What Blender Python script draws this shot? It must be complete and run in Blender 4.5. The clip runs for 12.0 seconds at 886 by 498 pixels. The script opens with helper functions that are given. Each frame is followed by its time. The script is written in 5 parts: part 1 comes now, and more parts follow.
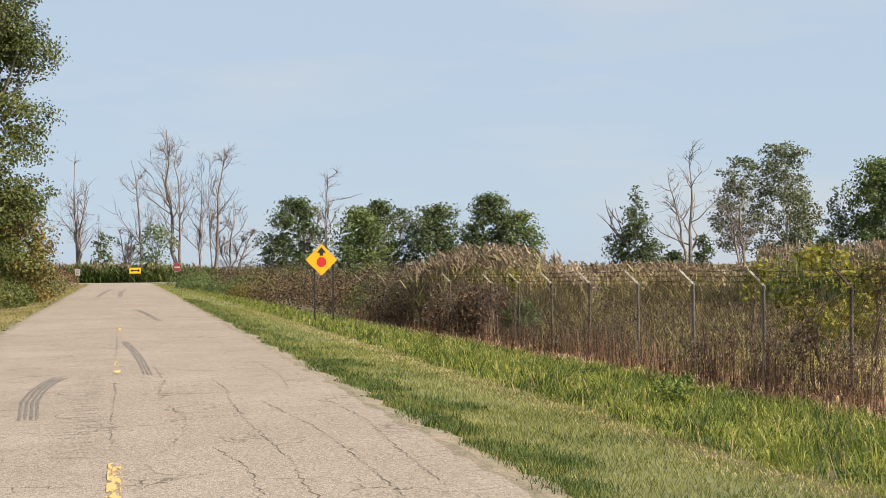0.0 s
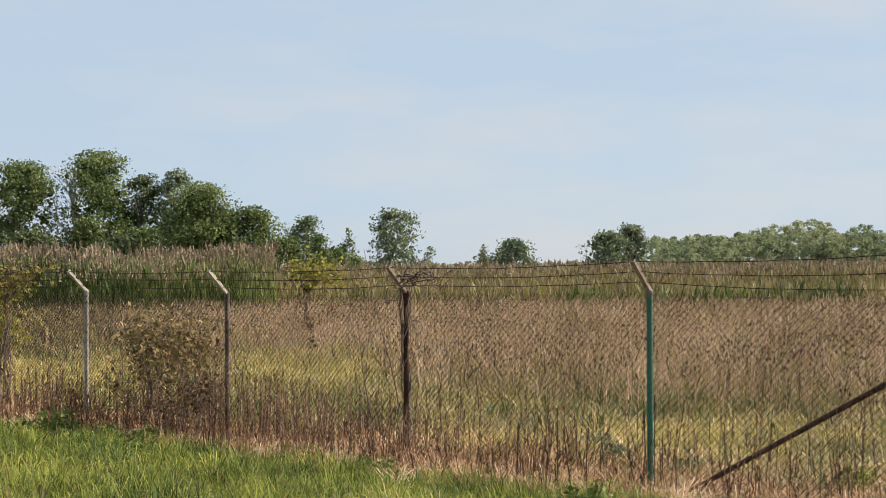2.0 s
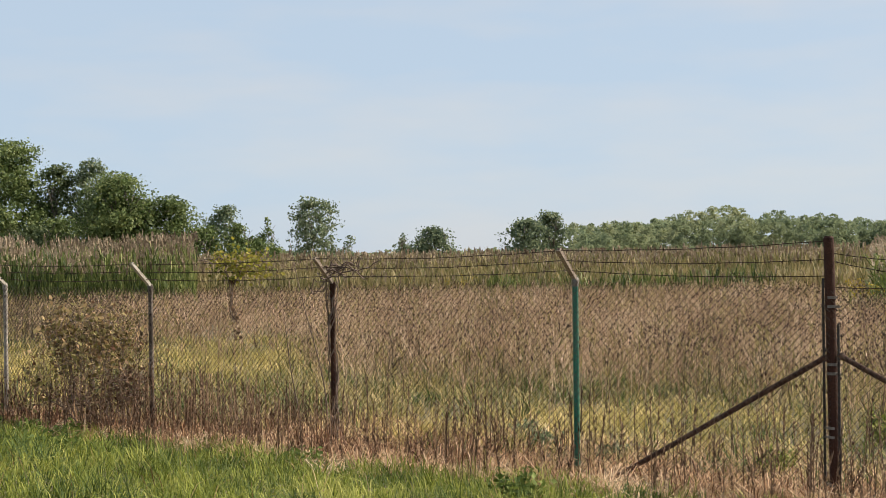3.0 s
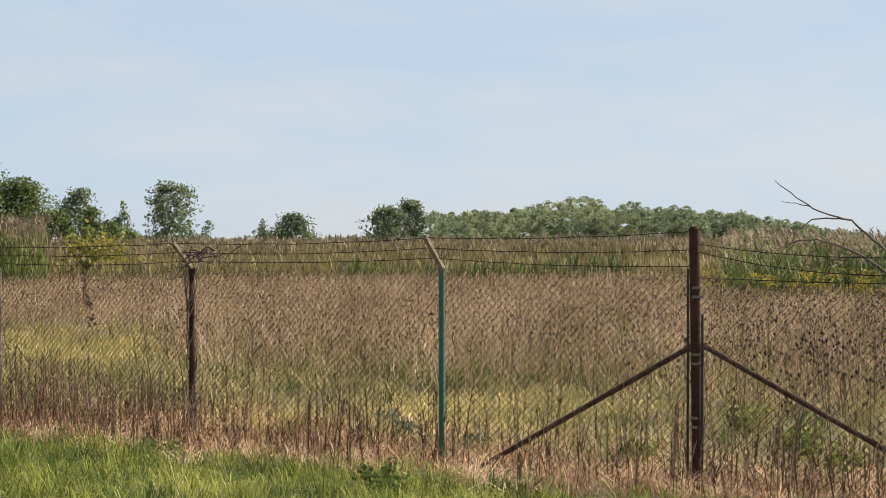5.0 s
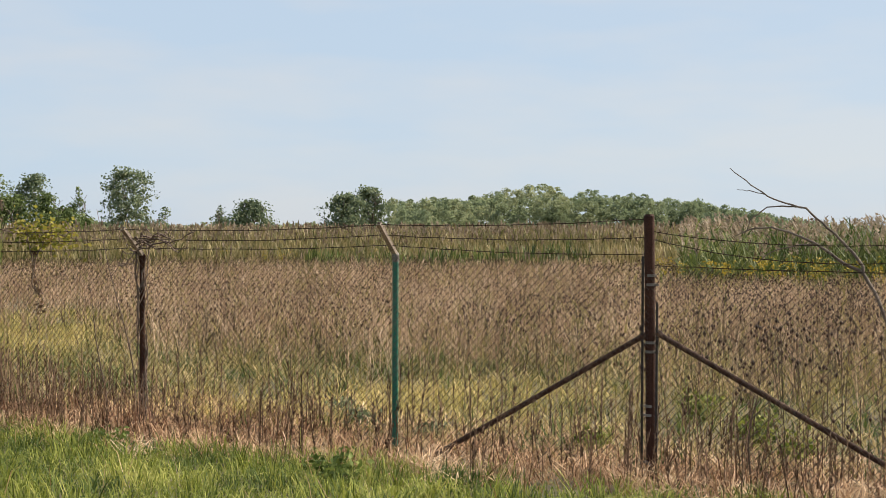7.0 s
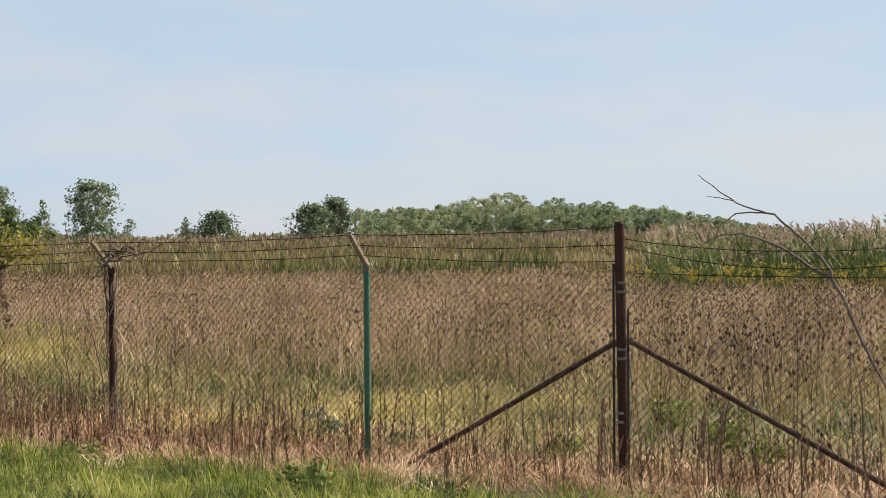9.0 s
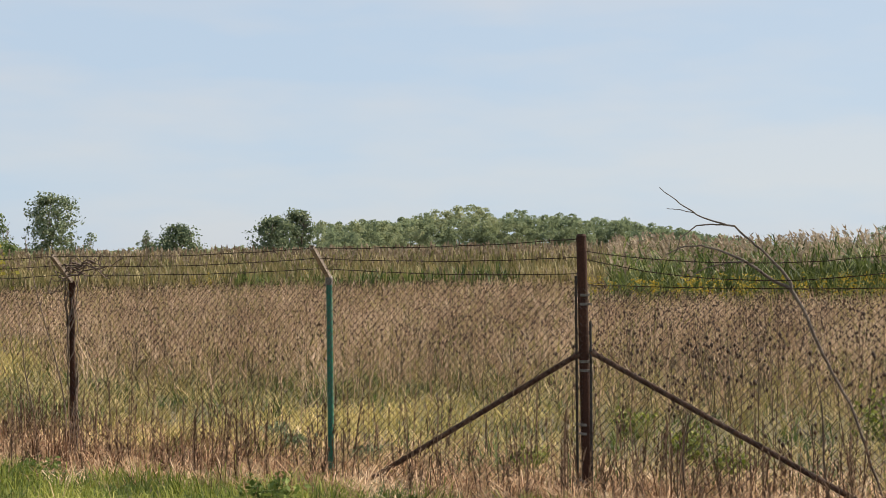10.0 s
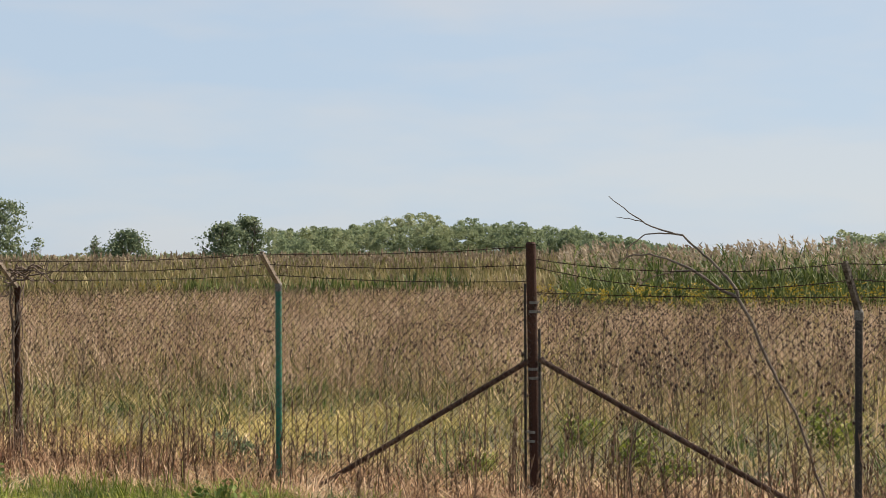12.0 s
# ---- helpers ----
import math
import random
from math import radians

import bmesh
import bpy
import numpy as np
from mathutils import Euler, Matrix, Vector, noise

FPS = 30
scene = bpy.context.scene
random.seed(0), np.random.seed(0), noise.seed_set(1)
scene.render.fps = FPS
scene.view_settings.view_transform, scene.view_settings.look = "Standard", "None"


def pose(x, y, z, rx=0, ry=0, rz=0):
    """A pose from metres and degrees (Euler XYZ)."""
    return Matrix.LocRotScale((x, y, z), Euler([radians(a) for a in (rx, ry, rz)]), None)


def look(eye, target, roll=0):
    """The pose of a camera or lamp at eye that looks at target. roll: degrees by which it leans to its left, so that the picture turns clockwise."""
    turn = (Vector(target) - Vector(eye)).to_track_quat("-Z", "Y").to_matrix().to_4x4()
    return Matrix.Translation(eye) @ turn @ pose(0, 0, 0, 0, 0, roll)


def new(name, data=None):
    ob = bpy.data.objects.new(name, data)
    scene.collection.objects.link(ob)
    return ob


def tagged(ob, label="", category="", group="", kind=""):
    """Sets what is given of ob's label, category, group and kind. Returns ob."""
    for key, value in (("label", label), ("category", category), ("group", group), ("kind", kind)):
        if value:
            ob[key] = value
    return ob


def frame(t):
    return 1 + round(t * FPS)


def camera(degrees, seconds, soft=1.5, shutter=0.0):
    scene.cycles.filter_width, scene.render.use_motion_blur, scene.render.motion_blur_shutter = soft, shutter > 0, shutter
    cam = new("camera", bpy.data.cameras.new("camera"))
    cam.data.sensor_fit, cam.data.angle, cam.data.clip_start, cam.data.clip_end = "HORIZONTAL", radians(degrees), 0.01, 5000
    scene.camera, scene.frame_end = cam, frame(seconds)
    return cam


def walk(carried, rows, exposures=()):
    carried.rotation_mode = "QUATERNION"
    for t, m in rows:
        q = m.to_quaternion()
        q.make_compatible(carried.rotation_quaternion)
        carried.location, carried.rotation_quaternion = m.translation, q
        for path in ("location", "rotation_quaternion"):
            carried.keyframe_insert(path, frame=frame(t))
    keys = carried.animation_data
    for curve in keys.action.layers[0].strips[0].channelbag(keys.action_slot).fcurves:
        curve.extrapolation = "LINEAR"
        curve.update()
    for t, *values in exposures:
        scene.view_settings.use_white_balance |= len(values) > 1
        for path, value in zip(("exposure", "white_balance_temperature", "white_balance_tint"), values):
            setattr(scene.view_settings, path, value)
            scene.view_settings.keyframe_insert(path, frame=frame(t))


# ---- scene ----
cam = camera(36.84, 12.0, 0.5)
walk(cam, [
    (0.0, look((-0.000, 0.000, 1.650), (4.711, 19.436, 1.890), -0.40)),
    (0.3, look((-0.002, -0.045, 1.668), (7.784, 18.376, 1.916), -0.21)),
    (0.5, look((0.022, -0.066, 1.658), (9.663, 17.455, 1.920), 0.07)),
    (0.8, look((0.036, -0.078, 1.667), (11.905, 16.017, 1.929), 0.34)),
    (1.0, look((0.044, -0.106, 1.667), (12.937, 15.181, 1.938), 0.53)),
    (1.1, look((0.053, -0.108, 1.665), (13.360, 14.820, 1.929), 0.44)),
    (1.5, look((0.077, -0.138, 1.668), (14.500, 13.715, 1.926), 0.39)),
    (2.0, look((0.066, -0.165, 1.674), (15.274, 12.823, 1.895), -0.16)),
    (2.5, look((0.052, -0.162, 1.679), (15.674, 12.325, 1.822), -0.61)),
    (3.0, look((-0.016, -0.128, 1.696), (15.953, 11.914, 1.731), -0.67)),
    (3.5, look((0.062, -0.115, 1.694), (16.388, 11.438, 1.657), -0.48)),
    (5.5, look((0.213, 0.085, 1.686), (17.499, 10.142, 1.464), 0.11)),
    (6.0, look((0.285, -0.010, 1.684), (17.645, 9.918, 1.395), 0.13)),
    (6.5, look((0.287, 0.047, 1.685), (17.680, 9.916, 1.358), 0.17)),
    (7.0, look((0.290, 0.082, 1.684), (17.740, 9.847, 1.331), 0.21)),
    (9.0, look((0.261, 0.111, 1.684), (17.952, 9.438, 1.471), -0.37)),
    (9.5, look((0.280, 0.132, 1.679), (18.106, 9.200, 1.560), -0.49)),
    (10.0, look((0.250, 0.106, 1.689), (18.197, 8.933, 1.657), -0.58)),
    (10.5, look((0.254, 0.100, 1.686), (18.304, 8.714, 1.712), -0.49)),
    (11.0, look((0.260, 0.095, 1.686), (18.396, 8.527, 1.742), -0.35)),
    (11.5, look((0.254, 0.089, 1.681), (18.459, 8.370, 1.754), -0.23)),
    (12.0, look((0.253, 0.093, 1.684), (18.511, 8.257, 1.762), -0.20)),
], exposures=[(0.0, 0.77), (3.0, 0.79), (6.0, 0.83), (9.0, 0.81), (10.5, 0.76), (12.0, 0.74)])
# ---- light ----
SUN_AZ, SUN_EL = 126.0, 41.0          # clockwise from the road's direction, degrees


def daylight():
    w = bpy.data.worlds.new("hazy_sky")
    scene.world = w
    w.use_nodes = True
    nt = w.node_tree
    n = nt.nodes
    n.clear()
    sky = n.new("ShaderNodeTexSky")
    sky.sky_type, sky.sun_disc = "NISHITA", False
    sky.sun_elevation, sky.sun_rotation = radians(SUN_EL), radians(SUN_AZ)
    sky.air_density, sky.dust_density, sky.ozone_density = 1.0, 0.5, 2.0
    co = n.new("ShaderNodeTexCoord")
    mp = n.new("ShaderNodeMapping")
    mp.inputs["Scale"].default_value = (1.6, 1.6, 7.0)
    cl = n.new("ShaderNodeTexNoise")
    cl.inputs["Scale"].default_value, cl.inputs["Detail"].default_value = 1.7, 4.0
    cl.inputs["Roughness"].default_value = 0.58
    ramp = n.new("ShaderNodeMapRange")
    ramp.inputs["From Min"].default_value, ramp.inputs["From Max"].default_value = 0.38, 0.62
    ramp.inputs["To Min"].default_value, ramp.inputs["To Max"].default_value = -0.16, 0.72
    side = n.new("ShaderNodeVectorMath")
    side.operation = "DOT_PRODUCT"
    side.inputs[1].default_value = (0.42 * math.sin(radians(SUN_AZ)), 0.42 * math.cos(radians(SUN_AZ)), 0.0)
    haze = n.new("ShaderNodeMath")
    haze.operation, haze.use_clamp = "ADD", True
    veil = n.new("ShaderNodeMath")
    veil.operation, veil.use_clamp = "ADD", True
    veil.inputs[1].default_value = 0.22
    cloud = n.new("ShaderNodeMix")
    cloud.data_type = "RGBA"
    cloud.inputs["A"].default_value = (5.0, 6.35, 7.92, 1)   # thin veil
    cloud.inputs["B"].default_value = (6.27, 6.75, 7.38, 1)   # denser high cloud
    mix = n.new("ShaderNodeMix")
    mix.data_type = "RGBA"
    mix.inputs["Factor"].default_value = 0.86
    bg = n.new("ShaderNodeBackground")
    bg.inputs["Strength"].default_value = 0.06
    out = n.new("ShaderNodeOutputWorld")
    for a, b in ((co.outputs["Generated"], mp.inputs["Vector"]), (mp.outputs["Vector"], cl.inputs["Vector"]), (cl.outputs["Fac"], ramp.inputs["Value"]),
                 (co.outputs["Generated"], side.inputs[0]), (side.outputs["Value"], haze.inputs[0]), (ramp.outputs["Result"], haze.inputs[1]),
                 (haze.outputs["Value"], veil.inputs[0]), (veil.outputs["Value"], cloud.inputs["Factor"]), (cloud.outputs["Result"], mix.inputs["B"]), (sky.outputs["Color"], mix.inputs["A"]),
                 (mix.outputs["Result"], bg.inputs["Color"]), (bg.outputs["Background"], out.inputs["Surface"])):
        nt.links.new(a, b)
    lamp = bpy.data.lights.new("sun", "SUN")
    lamp.energy, lamp.angle, lamp.color = 5.0, radians(0.6), (1.0, 0.9, 0.76)
    sun = new("sun", lamp)
    a, e = radians(SUN_AZ), radians(SUN_EL)
    d = Vector((math.sin(a) * math.cos(e), math.cos(a) * math.cos(e), math.sin(e)))
    sun.matrix_world = look(d * 100, (0, 0, 0))


daylight()

# ---- materials ----


def plant_mat(name, colors, through_light=0.3, scale=0.6, rough=0.7, share=0.45):
    """Leaves, blades and stalks: every piece takes its own shade from the ramp, shifted by broad patches."""
    m = bpy.data.materials.new(name)
    m.use_nodes = True
    nt = m.node_tree
    n = nt.nodes
    n.clear()
    geo = n.new("ShaderNodeNewGeometry")
    noise_tex = n.new("ShaderNodeTexNoise")
    noise_tex.inputs["Scale"].default_value, noise_tex.inputs["Detail"].default_value = scale, 2.0
    co = n.new("ShaderNodeTexCoord")
    nt.links.new(co.outputs["Object"], noise_tex.inputs["Vector"])
    patch = n.new("ShaderNodeMapRange")
    patch.inputs["From Min"].default_value, patch.inputs["From Max"].default_value = 0.3, 0.7
    nt.links.new(noise_tex.outputs["Fac"], patch.inputs["Value"])
    blend = n.new("ShaderNodeMix")
    blend.inputs["Factor"].default_value = share
    nt.links.new(geo.outputs["Random Per Island"], blend.inputs["A"])
    nt.links.new(patch.outputs["Result"], blend.inputs["B"])
    ramp = n.new("ShaderNodeValToRGB")
    el = ramp.color_ramp.elements
    while len(el) < len(colors):
        el.new(0.5)
    for i, c in enumerate(colors):
        el[i].position = 0.1 + 0.8 * i / max(1, len(colors) - 1)
        el[i].color = (*c, 1)
    nt.links.new(blend.outputs["Result"], ramp.inputs["Fac"])
    d = n.new("ShaderNodeBsdfPrincipled")
    d.inputs["Roughness"].default_value = rough
    d.inputs["Specular IOR Level"].default_value = 0.25
    t = n.new("ShaderNodeBsdfTranslucent")
    mix = n.new("ShaderNodeMixShader")
    mix.inputs["Fac"].default_value = through_light
    out = n.new("ShaderNodeOutputMaterial")
    nt.links.new(ramp.outputs["Color"], d.inputs["Base Color"])
    nt.links.new(ramp.outputs["Color"], t.inputs["Color"])
    nt.links.new(d.outputs["BSDF"], mix.inputs[1])
    nt.links.new(t.outputs["BSDF"], mix.inputs[2])
    nt.links.new(mix.outputs["Shader"], out.inputs["Surface"])
    return m


def solid_mat(name, c1, c2, scale=8.0, rough=0.7, metal=0.0, bump=0.2, c3=None, fine=60.0, coords="Object"):
    """Two shades in patches, an optional third for stains, and fine relief."""
    m = bpy.data.materials.new(name)
    m.use_nodes = True
    nt = m.node_tree
    n = nt.nodes
    d = n["Principled BSDF"]
    co = n.new("ShaderNodeTexCoord")

    def tex(s, detail=4.0):
        x = n.new("ShaderNodeTexNoise")
        x.inputs["Scale"].default_value, x.inputs["Detail"].default_value = s, detail
        x.inputs["Roughness"].default_value = 0.6
        nt.links.new(co.outputs[coords], x.inputs["Vector"])
        r = n.new("ShaderNodeMapRange")
        r.inputs["From Min"].default_value, r.inputs["From Max"].default_value = 0.36, 0.64
        nt.links.new(x.outputs["Fac"], r.inputs["Value"])
        return r.outputs["Result"], x.outputs["Fac"]

    def mixed(a, b, f):
        x = n.new("ShaderNodeMix")
        x.data_type = "RGBA"
        for v, s in ((a, "A"), (b, "B")):
            if isinstance(v, tuple):
                x.inputs[s].default_value = (*v, 1)
            else:
                nt.links.new(v, x.inputs[s])
        nt.links.new(f, x.inputs["Factor"])
        return x.outputs["Result"]

    big, _ = tex(scale)
    small, raw = tex(fine, 2.0)
    col = mixed(c1, c2, big)
    if c3:
        far, _ = tex(scale * 0.31)
        both = n.new("ShaderNodeMath")
        both.operation = "MULTIPLY"
        nt.links.new(far, both.inputs[0])
        nt.links.new(small, both.inputs[1])
        col = mixed(col, c3, both.outputs["Value"])
    nt.links.new(col, d.inputs["Base Color"])
    d.inputs["Roughness"].default_value, d.inputs["Metallic"].default_value = rough, metal
    b = n.new("ShaderNodeBump")
    b.inputs["Strength"].default_value, b.inputs["Distance"].default_value = bump, 0.02
    nt.links.new(raw, b.inputs["Height"])
    nt.links.new(b.outputs["Normal"], d.inputs["Normal"])
    return m


def asphalt_mat():
    m = solid_mat("sun_bleached_asphalt", (0.265, 0.22, 0.177), (0.3, 0.251, 0.205), 0.7, 0.95, 0.0, 0.6, (0.222, 0.185, 0.149), 60.0)
    nt = m.node_tree
    n = nt.nodes
    d = n["Principled BSDF"]
    d.inputs["Specular IOR Level"].default_value = 0.1
    link = d.inputs["Base Color"].links[0]
    base = link.from_socket
    co = n.new("ShaderNodeTexCoord")
    # exposed stones
    v = n.new("ShaderNodeTexVoronoi")
    v.inputs["Scale"].default_value = 55.0
    nt.links.new(co.outputs["Object"], v.inputs["Vector"])
    hue = n.new("ShaderNodeMix")
    hue.data_type, hue.blend_type = "RGBA", "OVERLAY"
    hue.inputs["Factor"].default_value = 0.38
    grey = n.new("ShaderNodeRGBToBW")
    nt.links.new(v.outputs["Color"], grey.inputs["Color"])
    nt.links.new(base, hue.inputs["A"])
    nt.links.new(grey.outputs["Val"], hue.inputs["B"])
    # web of fine cracks in some areas
    warp = n.new("ShaderNodeTexNoise")
    warp.inputs["Scale"].default_value, warp.inputs["Detail"].default_value = 2.5, 5.0
    nt.links.new(co.outputs["Object"], warp.inputs["Vector"])
    add = n.new("ShaderNodeMix")
    add.data_type, add.blend_type = "RGBA", "LINEAR_LIGHT"
    add.inputs["Factor"].default_value = 0.32
    nt.links.new(co.outputs["Object"], add.inputs["A"])
    nt.links.new(warp.outputs["Color"], add.inputs["B"])
    edge = n.new("ShaderNodeTexVoronoi")
    edge.feature = "DISTANCE_TO_EDGE"
    edge.inputs["Scale"].default_value = 1.15
    nt.links.new(add.outputs["Result"], edge.inputs["Vector"])
    thin = n.new("ShaderNodeMapRange")
    thin.inputs["From Min"].default_value, thin.inputs["From Max"].default_value = 0.004, 0.014
    thin.inputs["To Min"].default_value, thin.inputs["To Max"].default_value = 1.0, 0.0
    nt.links.new(edge.outputs["Distance"], thin.inputs["Value"])
    area = n.new("ShaderNodeTexNoise")
    area.inputs["Scale"].default_value = 0.9
    nt.links.new(co.outputs["Object"], area.inputs["Vector"])
    where = n.new("ShaderNodeMapRange")
    where.inputs["From Min"].default_value, where.inputs["From Max"].default_value = 0.47, 0.6
    where.inputs["To Max"].default_value = 0.75
    nt.links.new(area.outputs["Fac"], where.inputs["Value"])
    mul = n.new("ShaderNodeMath")
    mul.operation = "MULTIPLY"
    nt.links.new(thin.outputs["Result"], mul.inputs[0])
    nt.links.new(where.outputs["Result"], mul.inputs[1])
    dark = n.new("ShaderNodeMix")
    dark.data_type = "RGBA"
    dark.inputs["B"].default_value = (0.06, 0.05, 0.04, 1)
    nt.links.new(mul.outputs["Value"], dark.inputs["Factor"])
    nt.links.new(hue.outputs["Result"], dark.inputs["A"])
    nt.links.new(dark.outputs["Result"], d.inputs["Base Color"])
    return m


def worn_paint_mat(name, color, keep=0.5, scale=16.0):
    """Paint or rubber worn through to the road beneath: the rest is see-through."""
    m = bpy.data.materials.new(name)
    m.use_nodes = True
    nt = m.node_tree
    n = nt.nodes
    d = n["Principled BSDF"]
    co = n.new("ShaderNodeTexCoord")
    x = n.new("ShaderNodeTexNoise")
    x.inputs["Scale"].default_value, x.inputs["Detail"].default_value = scale, 6.0
    along = n.new("ShaderNodeMapping")
    along.inputs["Scale"].default_value = (1.0, 0.22, 1.0)
    nt.links.new(co.outputs["Object"], along.inputs["Vector"])
    nt.links.new(along.outputs["Vector"], x.inputs["Vector"])
    r = n.new("ShaderNodeMapRange")
    r.inputs["From Min"].default_value, r.inputs["From Max"].default_value = keep - 0.06, keep + 0.06
    nt.links.new(x.outputs["Fac"], r.inputs["Value"])
    nt.links.new(r.outputs["Result"], d.inputs["Alpha"])
    d.inputs["Base Color"].default_value = (*color, 1)
    d.inputs["Roughness"].default_value = 0.8
    return m


M = {}
M["asphalt"] = asphalt_mat()
M["crack"] = solid_mat("crack_filling", (0.075, 0.062, 0.048), (0.13, 0.105, 0.08), 6.0, 0.95)
M["gravel"] = solid_mat("gravel_shoulder", (0.28, 0.225, 0.16), (0.2, 0.16, 0.105), 5.0, 0.95, 0, 0.8, (0.11, 0.1, 0.055), 30.0)
M["yellow_paint"] = worn_paint_mat("worn_yellow_paint", (0.52, 0.35, 0.125), 0.49, 20.0)
M["faint_paint"] = worn_paint_mat("nearly_gone_yellow_paint", (0.55, 0.38, 0.14), 0.56, 9.0)
# paler copy of the rusted fence wire, with sunlight put into its colour
M["lit_wire"] = solid_mat("sunlit_wire", (0.045, 0.03, 0.022), (0.085, 0.06, 0.042), 4.0, 0.5, 0.3, 0.1, (0.16, 0.13, 0.1), 40.0)
M["rubber"] = worn_paint_mat("tyre_rubber", (0.165, 0.143, 0.128), 0.49, 70.0)
M["ravel"] = worn_paint_mat("ravelled_asphalt", (0.205, 0.174, 0.142), 0.52, 45.0)
M["lawn_soil"] = solid_mat("mown_turf", (0.12, 0.13, 0.042), (0.17, 0.16, 0.068), 0.8, 0.95, 0, 0.8, (0.07, 0.085, 0.026), 26.0)
M["field_soil"] = solid_mat("field_litter", (0.1, 0.08, 0.04), (0.16, 0.12, 0.07), 0.4, 0.95, 0, 0.8, (0.06, 0.058, 0.026), 9.0)
M["mown"] = plant_mat("mown_blades", [(0.08, 0.1, 0.022), (0.17, 0.185, 0.045), (0.26, 0.255, 0.072), (0.38, 0.34, 0.14)], 0.25, 0.9)
M["straw"] = plant_mat("straw_blades", [(0.24, 0.19, 0.09), (0.38, 0.31, 0.15), (0.5, 0.41, 0.22)], 0.2, 0.9)
M["edge"] = plant_mat("dark_edge_blades", [(0.03, 0.055, 0.012), (0.07, 0.105, 0.024), (0.13, 0.165, 0.04)], 0.3, 0.8)
M["ditch"] = plant_mat("lush_blades", [(0.032, 0.05, 0.008), (0.125, 0.16, 0.024), (0.27, 0.29, 0.052), (0.46, 0.44, 0.135)], 0.35, 0.9)
M["tan"] = plant_mat("dead_grass", [(0.08, 0.035, 0.017), (0.31, 0.172, 0.09), (0.64, 0.425, 0.25), (0.9, 0.71, 0.49)], 0.28, 1.2)
M["stalk"] = plant_mat("dead_stalks", [(0.03, 0.016, 0.01), (0.09, 0.05, 0.031), (0.19, 0.115, 0.07), (0.4, 0.265, 0.165)], 0.15, 0.5)
M["field_grass"] = plant_mat("field_blades", [(0.07, 0.073, 0.022), (0.19, 0.168, 0.055), (0.37, 0.293, 0.113), (0.56, 0.425, 0.235)], 0.32, 0.3)
M["meadow"] = plant_mat("sunny_meadow_blades", [(0.115, 0.112, 0.028), (0.29, 0.245, 0.07), (0.49, 0.39, 0.13), (0.72, 0.56, 0.25)], 0.35, 0.6)
M["russet"] = plant_mat("russet_stems", [(0.06, 0.026, 0.015), (0.16, 0.075, 0.042), (0.29, 0.155, 0.09), (0.45, 0.28, 0.17)], 0.2, 0.8)
M["pale_plume"] = plant_mat("pale_feathery_plumes", [(0.16, 0.118, 0.078), (0.29, 0.225, 0.155), (0.46, 0.375, 0.275)], 0.35, 0.15)
M["broadleaf"] = plant_mat("broad_weed_leaves", [(0.05, 0.08, 0.018), (0.1, 0.14, 0.03), (0.17, 0.215, 0.05), (0.27, 0.3, 0.08)], 0.3, 1.2)
M["weed"] = plant_mat("brown_weeds", [(0.1, 0.06, 0.037), (0.295, 0.19, 0.117), (0.545, 0.378, 0.25), (0.82, 0.63, 0.45)], 0.28, 0.4, 0.7, 0.5)
M["dock"] = plant_mat("dark_dock_weeds", [(0.02, 0.014, 0.008), (0.06, 0.043, 0.025), (0.13, 0.094, 0.055), (0.25, 0.19, 0.12)], 0.15, 0.2)
M["head"] = plant_mat("seed_heads", [(0.02, 0.01, 0.006), (0.05, 0.025, 0.014), (0.11, 0.058, 0.032)], 0.0, 0.3)
M["reed"] = plant_mat("reed_leaves", [(0.02, 0.036, 0.01), (0.06, 0.088, 0.022), (0.145, 0.177, 0.046), (0.32, 0.315, 0.12)], 0.32, 0.1, 0.6)
M["reed_tan"] = plant_mat("tan_reed_leaves", [(0.08, 0.085, 0.028), (0.175, 0.158, 0.06), (0.305, 0.245, 0.115), (0.43, 0.345, 0.19)], 0.3, 0.08)
M["plume"] = plant_mat("reed_plumes", [(0.12, 0.085, 0.055), (0.25, 0.19, 0.125), (0.44, 0.35, 0.245)], 0.3, 0.15)
M["goldenrod"] = plant_mat("goldenrod_flowers", [(0.308, 0.229, 0.0264), (0.44, 0.317, 0.0352)], 0.2, 0.3)
M["leaf"] = plant_mat("green_leaves", [(0.055, 0.085, 0.028), (0.1, 0.138, 0.044), (0.155, 0.195, 0.064), (0.25, 0.275, 0.1)], 0.35, 0.3, 0.6, 0.45)
M["leaf_deep"] = plant_mat("deep_green_leaves", [(0.045, 0.066, 0.03), (0.075, 0.102, 0.042), (0.112, 0.142, 0.058), (0.18, 0.2, 0.09)], 0.32, 0.3, 0.6, 0.45)
M["leaf_silver"] = plant_mat("silvery_poplar_leaves", [(0.06, 0.08, 0.036), (0.105, 0.128, 0.06), (0.165, 0.18, 0.1), (0.3, 0.3, 0.215)], 0.28, 0.5, 0.5, 0.4)
M["leaf_olive"] = plant_mat("olive_leaves", [(0.05, 0.066, 0.02), (0.085, 0.105, 0.03), (0.13, 0.145, 0.04), (0.2, 0.195, 0.06)], 0.28, 0.3, 0.6, 0.5)
M["leaf_grey"] = plant_mat("silver_green_leaves", [(0.085, 0.12, 0.065), (0.13, 0.17, 0.09), (0.2, 0.235, 0.13), (0.31, 0.33, 0.21)], 0.3, 0.5, 0.55, 0.4)
# leaf greens paled and greyed: distance haze put into the base colour
M["leaf_far"] = plant_mat("hazed_far_leaves", [(0.15, 0.19, 0.115), (0.19, 0.23, 0.13), (0.24, 0.275, 0.15), (0.32, 0.335, 0.19)], 0.5, 0.07, 0.8, 0.7)
